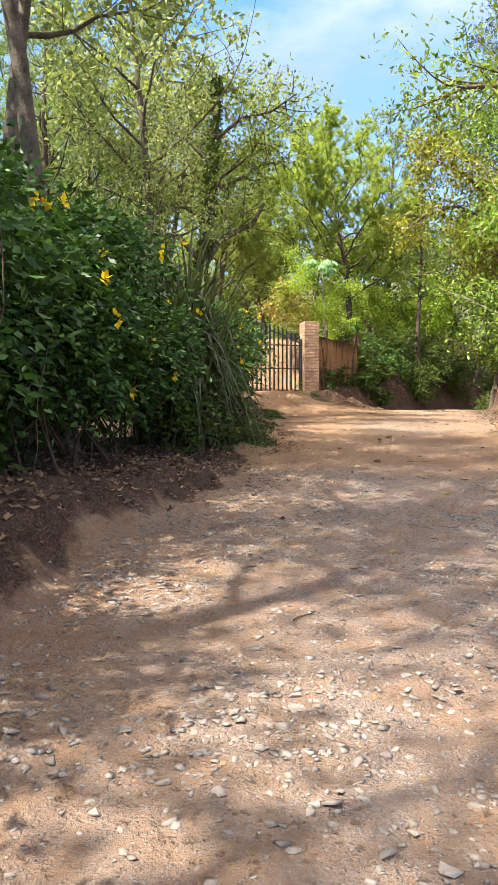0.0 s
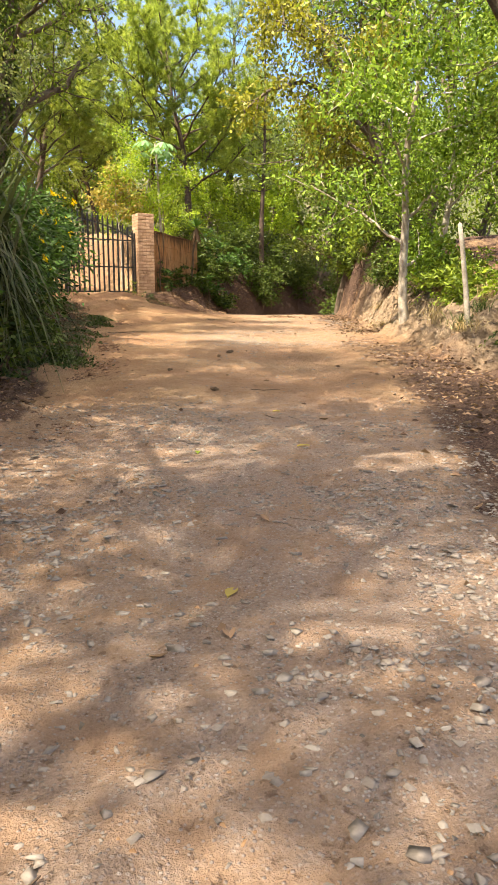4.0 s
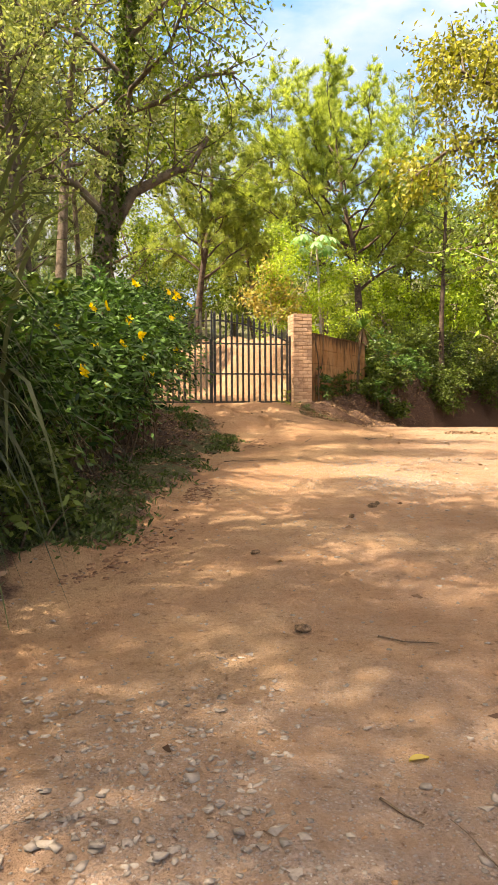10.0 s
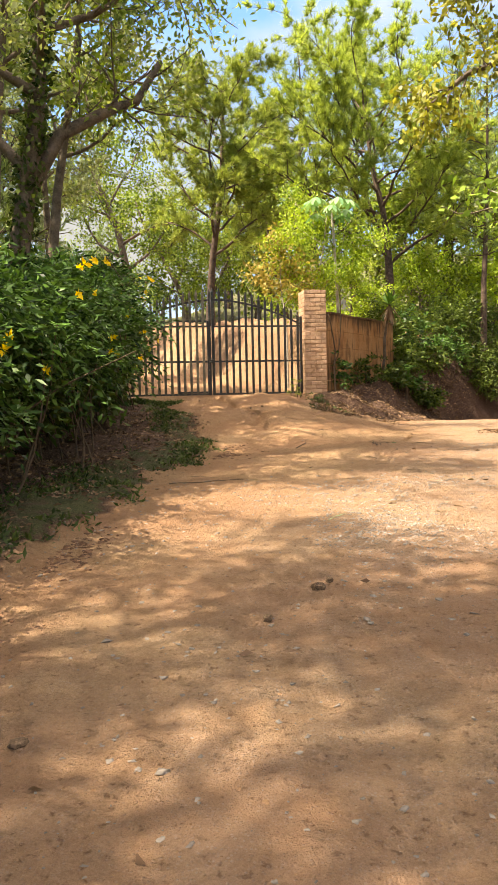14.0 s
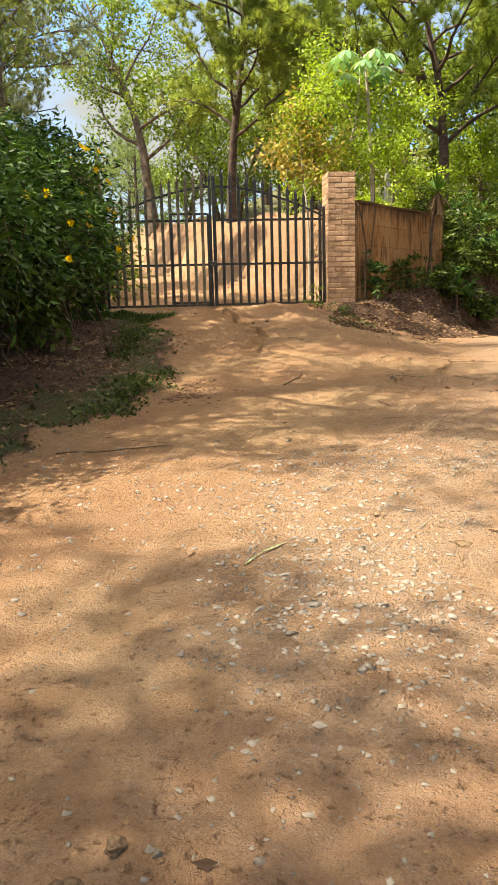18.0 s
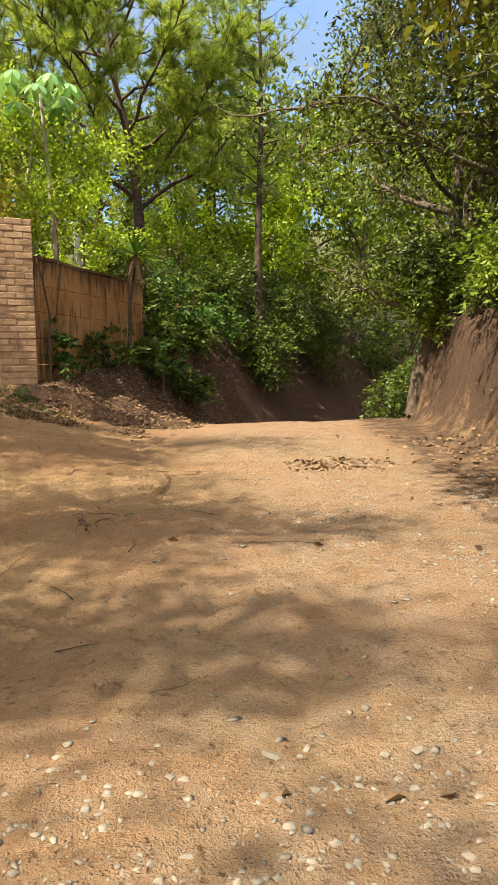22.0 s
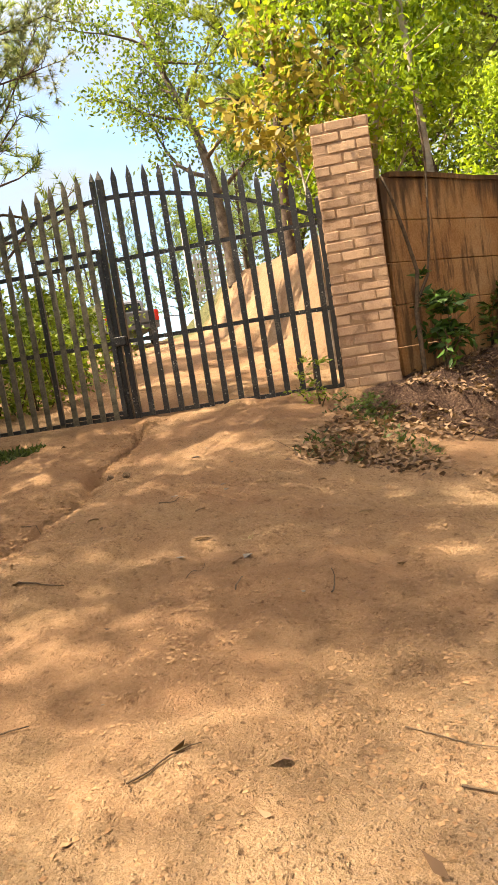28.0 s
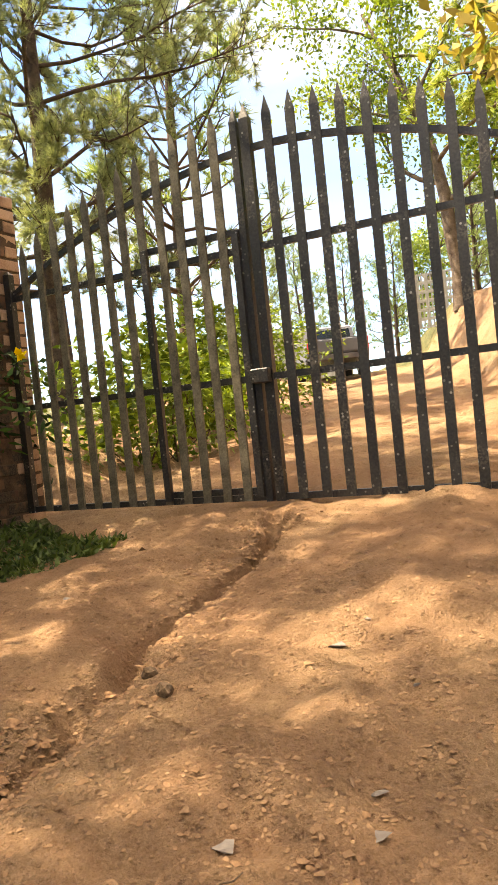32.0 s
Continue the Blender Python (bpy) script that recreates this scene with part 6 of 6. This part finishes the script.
tyre_print(3.88, 22.05, 4.10, 23.05)
for x, y, s, a in ((2.43, 24.63, 0.055, 20), (2.76, 24.77, 0.06, 70), (1.83, 26.51, 0.05, 40), (2.01, 25.98, 0.05, 80), (1.84, 25.58, 0.055, 5), (1.45, 26.59, 0.06, 10), (2.10, 25.84, 0.045, 70), (-0.21, 26.56, 0.07, 30), (3.23, 16.75, 0.06, 15), (2.05, 18.6, 0.05, 50)):
    ob = put("stone", rock_me[int(a) % 12])
    ob.matrix_world = Matrix.Translation((x, y, gz(x, y) + 0.006)) @ Matrix.Rotation(radians(a), 4, "Z") @ Matrix.Diagonal((s * 0.7, s * 0.7, s * 0.6, 1))
    tagged(ob, "flat pale stone lying on the dirt driveway", "stone", "loose stones on the driveway")
for i, (xa, ya, xb, yb, r) in enumerate(((5.55, 23.35, 6.35, 23.85, 0.010), (5.9, 23.9, 6.3, 23.4, 0.008), (4.80, 18.96, 5.10, 18.98, 0.006), (3.38, 21.70, 3.56, 21.50, 0.012), (3.24, 19.33, 3.42, 19.36, 0.010), (3.62, 20.68, 3.70, 20.98, 0.012), (4.06, 21.92, 4.32, 21.6, 0.007),
                                         (4.02, 21.82, 4.30, 21.48, 0.006), (3.88, 23.56, 4.60, 23.26, 0.007), (2.89, 24.36, 2.84, 24.52, 0.012), (3.33, 24.46, 3.29, 24.66, 0.012), (1.95, 27.0, 2.5, 26.6, 0.006))):
    twig(xa, ya, math.hypot(xb - xa, yb - ya), math.degrees(math.atan2(yb - ya, xb - xa)), r * 0.38, 60 + i)


def ground_leaf(x, y, length, width, turn, label, mat):
    b = Buf()
    n = 7
    t = np.linspace(0, 1, n)
    wv = width * np.sin(np.pi * np.clip(t * 0.92 + 0.05, 0, 1)) * 0.5
    mid = np.stack([t * length, 0.02 * length * np.sin(t * 4), 0.006 + 0.006 * np.sin(t * 3)], -1)
    v = np.stack([mid + np.stack([0 * t, wv, 0.008 + 0 * t], -1), mid, mid + np.stack([0 * t, -wv, 0.008 + 0 * t], -1)], 1).reshape(-1, 3)
    q = [[j * 3 + m, j * 3 + m + 1, j * 3 + m + 4, j * 3 + m + 3] for j in range(n - 1) for m in (0, 1)]
    b.add(v, np.array(q))
    ob = put("fallen_leaf", b.mesh("fallen_leaf", mat, True))
    ob.matrix_world = pose(x, y, gz(x, y) - 0.004, 0, 0, turn)
    return tagged(ob, label, "leaf")


STRIP = simple_mat("mottled_strip", (0.14, 0.22, 0.09), (0.46, 0.52, 0.30), 45, 0.6)
ground_leaf(2.62, 15.97, 0.42, 0.026, 66, "long mottled green strip leaf lying on the gravel", STRIP)
ground_leaf(3.64, 21.57, 0.085, 0.045, 40, "single broad green leaf lying on the dirt", LEAF_HEDGE)
ground_leaf(1.62, 3.75, 0.11, 0.05, 80, "yellow fallen leaf on the stony road", LEAF_RUST)
ground_leaf(1.95, 3.55, 0.12, 0.05, -10, "yellow fallen leaf on the stony road", LEAF_RUST)
ground_leaf(2.05, 9.0, 0.08, 0.04, 20, "yellow fallen leaf on the stony road", LEAF_RUST)
for x, y, L, w, a, lab, m in ((1.85, 7.42, 0.10, 0.05, 10, "yellow fallen leaf on the stony road", LEAF_RUST), (1.13, 7.39, 0.08, 0.04, 80, "small green fallen leaf on the road", LEAF_LIGHT), (1.28, 5.86, 0.14, 0.035, 95, "curled brown leaf on the stony road", DEAD),
                              (0.61, 6.70, 0.12, 0.03, 50, "curled brown leaf on the stony road", DEAD), (0.92, 5.02, 0.10, 0.05, 60, "yellow-brown fallen leaf on the road", LEAF_RUST), (0.86, 4.62, 0.10, 0.045, 85, "brown fallen leaf on the road", DEAD),
                              (3.79, 16.50, 0.09, 0.025, -35, "reddish-brown fallen leaf on the gravel", DEAD), (3.62, 16.10, 0.09, 0.02, 85, "reddish-brown fallen leaf on the gravel", DEAD)):
    ground_leaf(x, y, L, w, a, lab, m)

for x, y, L, a in ((2.16, 25.30, 0.11, 70), (2.33, 25.24, 0.09, 110), (2.41, 24.85, 0.10, 20), (1.95, 25.95, 0.08, 150), (2.62, 26.25, 0.09, 60), (3.10, 25.65, 0.10, 15), (2.85, 25.05, 0.08, 95), (1.60, 24.95, 0.09, 45), (3.35, 26.55, 0.09, 130), (2.75, 24.62, 0.10, 75)):
    ground_leaf(x, y, L * 0.75, L * 0.28, a, "dry brown leaf lying on the driveway", DEAD)
cane_clump("dry_grass_tuft", 450, 2.66, 25.02, gz(2.66, 25.02) - 0.01, 50, 0.05, 0.11, "small torn tuft of dry grass roots on the driveway", DRY, 0.006)

DUNG = simple_mat("dark_clod", (0.060, 0.040, 0.026), (0.20, 0.135, 0.085), 40, 0.95, 0, 0.8, 0.01, 0.1, 90)
for k, (x, y, w, h) in enumerate(((2.55, 14.06, 0.045, 0.035), (2.62, 14.20, 0.03, 0.025), (2.28, 13.44, 0.035, 0.025), (1.72, 10.35, 0.045, 0.03), (1.42, 12.08, 0.04, 0.02), (3.24, 16.74, 0.05, 0.010), (3.65, 16.34, 0.055, 0.010), (1.17, 26.0, 0.035, 0.03), (0.9, 26.15, 0.03, 0.03))):
    rk = random.Random(k)
    bm = bmesh.new()
    bmesh.ops.create_icosphere(bm, subdivisions=2, radius=1.0)
    for v in bm.verts:
        f = 1 + rk.uniform(-0.28, 0.22)
        v.co = Vector((v.co.x * w * f, v.co.y * w * 0.8 * f, v.co.z * h * f))
    me = mesh_of("dirt_clod", bm, DUNG)
    ob = put("dirt_clod", me)
    ob.matrix_world = pose(x, y, gz(x, y) + h * 0.35, 0, 0, k * 50)
    tagged(ob, "dark crumbly lump of dirt lying on the road" if h > 0.02 else "flat dried dark patch of dung on the gravel", "clod")
twig(0.75, 18.0, 0.95, 17, 0.007, 90)
twig(2.12, 21.09, 0.72, 60, 0.009, 91)
twig(1.91, 8.72, 0.17, -22, 0.005, 92)

# bare stem creeping up the wall
b = Buf()
tube(b, np.array([(2.82, 29.05, 2.1), (2.80, 29.12, 2.8), (2.84, 29.2, 3.2), (2.78, 29.1, 3.6), (2.72, 29.0, 3.95), (2.66, 28.95, 4.15)]), [0.028, 0.026, 0.022, 0.02, 0.016, 0.012], 6)
tube(b, np.array([(2.80, 29.12, 2.85), (2.92, 29.3, 3.15), (2.97, 29.4, 3.6), (3.0, 29.5, 4.4), (2.98, 29.45, 5.0)]), [0.018, 0.016, 0.014, 0.012, 0.008], 6)
tagged(put("creeper", b.mesh("creeper", TWIG, True)), "bare dark woody stem against the panel wall", "vine")

# ---- yard: pickup, walls, pole ----
SILVER = simple_mat("silver_paint", (0.13, 0.135, 0.15), (0.18, 0.185, 0.20), 2, 0.35, 0.5, 0.02, 0.002, 0.5)
GLASS_DARK = simple_mat("dark_glass", (0.010, 0.012, 0.014), (0.02, 0.022, 0.025), 2, 0.08, 0.0, 0.0, 0.001, 0.6)
RUBBER = simple_mat("rubber", (0.012, 0.012, 0.012), (0.03, 0.03, 0.03), 20, 0.85)
TAIL = simple_mat("red_lens", (0.45, 0.02, 0.015), (0.60, 0.04, 0.03), 20, 0.25, 0, 0.05, 0.002, 0.5)
BLOCK = simple_mat("concrete_block", (0.26, 0.25, 0.23), (0.44, 0.42, 0.39), 4, 0.95, 0, 0.4, 0.01, 0.1, 70)


def loft(sections, mat, name, parent, label="", bevel=0.03):
    """A body through rectangles: (y, half width, low, high)."""
    bm = bmesh.new()
    rows = [[bm.verts.new((sx * hw, y, z)) for sx, z in ((-1, lo), (1, lo), (1, hi), (-1, hi))] for y, hw, lo, hi in sections]
    for a, b2 in zip(rows, rows[1:]):
        for k in range(4):
            bm.faces.new((a[k], a[(k + 1) % 4], b2[(k + 1) % 4], b2[k]))
    bm.faces.new(rows[0][::-1])
    bm.faces.new(rows[-1])
    bmesh.ops.bevel(bm, geom=bm.edges[:], offset=bevel, segments=2, affect="EDGES")
    bmesh.ops.recalc_face_normals(bm, faces=bm.faces[:])
    return part(name, bm, mat, parent, label)


def pickup(x, y, turn):
    ob = holder("pickup_truck", x, y, gz(x, y), turn)
    loft([(-2.55, 0.90, 0.62, 1.10), (-2.45, 0.92, 0.55, 1.12), (0.2, 0.93, 0.50, 1.12), (1.3, 0.92, 0.50, 1.08), (2.4, 0.86, 0.52, 1.0), (2.6, 0.78, 0.58, 0.9)], SILVER, "body", ob, "silver bodywork", 0.05)
    loft([(-0.75, 0.80, 1.10, 1.14), (-0.60, 0.78, 1.10, 1.62), (0.0, 0.74, 1.10, 1.74), (0.7, 0.74, 1.10, 1.70), (1.45, 0.80, 1.06, 1.10)], SILVER, "cab", ob, "silver cab", 0.05)
    w = loft([(-0.83, 0.66, 1.20, 1.24), (-0.74, 0.64, 1.20, 1.56)], GLASS_DARK, "rear_window", ob, "dark rear window", 0.012)
    loft([(-2.60, 0.72, 0.70, 1.06), (-2.545, 0.72, 0.68, 1.08)], SILVER, "tailgate", ob, "", 0.012)
    loft([(-2.72, 0.86, 0.48, 0.62), (-2.56, 0.88, 0.46, 0.64)], simple_mat("bumper", (0.10, 0.10, 0.11), (0.2, 0.2, 0.21), 5, 0.4, 0.6), "bumper", ob, "dark bumper", 0.02)
    for s in (-1, 1):
        t = part("tail_light", box_bm(0.13, 0.05, 0.36, 0.012), TAIL, ob, "red tail light")
        t.matrix_local = Matrix.Translation((s * 0.83, -2.57, 0.72))
        m = part("mirror", box_bm(0.2, 0.08, 0.16, 0.03), SILVER, ob)
        m.matrix_local = Matrix.Translation((s * 0.98, 0.85, 1.12))
        sw = part("side_window", box_bm(0.02, 1.1, 0.34, 0.004), GLASS_DARK, ob, "dark side window")
        sw.matrix_local = Matrix.Translation((s * 0.765, 0.1, 1.2)) @ Matrix.Rotation(radians(-s * 5), 4, "Y")
        for wy in (-1.6, 1.6):
            bm = bmesh.new()
            bmesh.ops.create_cone(bm, cap_ends=True, segments=22, radius1=0.36, radius2=0.36, depth=0.23)
            bmesh.ops.bevel(bm, geom=bm.edges[:], offset=0.025, segments=1, affect="EDGES")
            wheel = part("wheel", bm, RUBBER, ob, "black tyre")
            wheel.matrix_local = Matrix.Translation((s * 0.80, wy, 0.36)) @ Matrix.Rotation(math.pi / 2, 4, "Y")
            bm = bmesh.new()
            bmesh.ops.create_cone(bm, cap_ends=True, segments=18, radius1=0.22, radius2=0.2, depth=0.245)
            part("rim", bm, SILVER, wheel)
    return tagged(ob, "silver-grey pickup truck parked in the yard, tail to the gate", "truck")


pickup(-11.4, 44.3, 43)

bw = holder("block_wall", -15.0, 47.0, gz(-15.0, 47.0), 20)
blk = mesh_of("block", box_bm(0.395, 0.15, 0.195, 0.008), BLOCK)
for c in range(10):
    for i in range(11):
        o = put("block", blk, bw)
        o.matrix_local = Matrix.Translation((-2.2 + 0.405 * i + 0.2 * (c % 2), 0, -0.1 + c * 0.205))
tagged(bw, "plain grey concrete block wall in the yard", "wall")
bw = holder("breeze_block_screen", -9.3, 47.6, gz(-9.3, 47.6), 20)
bm = bmesh.new()
for sx, sz, w2, h2 in ((0, 0, 0.30, 0.05), (0, 0.25, 0.30, 0.05), (-0.125, 0.05, 0.05, 0.2), (0.125, 0.05, 0.05, 0.2), (0, 0.05, 0.035, 0.2)):
    g2 = bmesh.ops.create_cube(bm, size=1.0)["verts"]
    for v in g2:
        v.co = Vector((v.co.x * w2 + sx, v.co.y * 0.12, (v.co.z + 0.5) * h2 + sz))
br = mesh_of("breeze_block", bm, BLOCK)
for c in range(6):
    for i in range(5):
        o = put("breeze_block", br, bw)
        o.matrix_local = Matrix.Translation((-0.6 + 0.31 * i, 0, c * 0.305))
tagged(bw, "grey screen wall of pierced concrete blocks", "wall")


def pole(x, y, h, r, label):
    ob = holder("concrete_pole", x, y, gz(x, y))
    b = Buf()
    tube(b, np.array([(0, 0, -0.2), (0, 0, h * 0.5), (0, 0, h)]), [r * 1.2, r, r * 0.85], 10)
    put("shaft", b.mesh("shaft", BLOCK, True), ob)
    return tagged(ob, label, "pole")


pole(-9.8, 47.0, 4.0, 0.10, "pale concrete pole behind the parked truck")
pole(3.25, 37.5, 1.5, 0.09, "pale concrete post among the trees behind the wall")
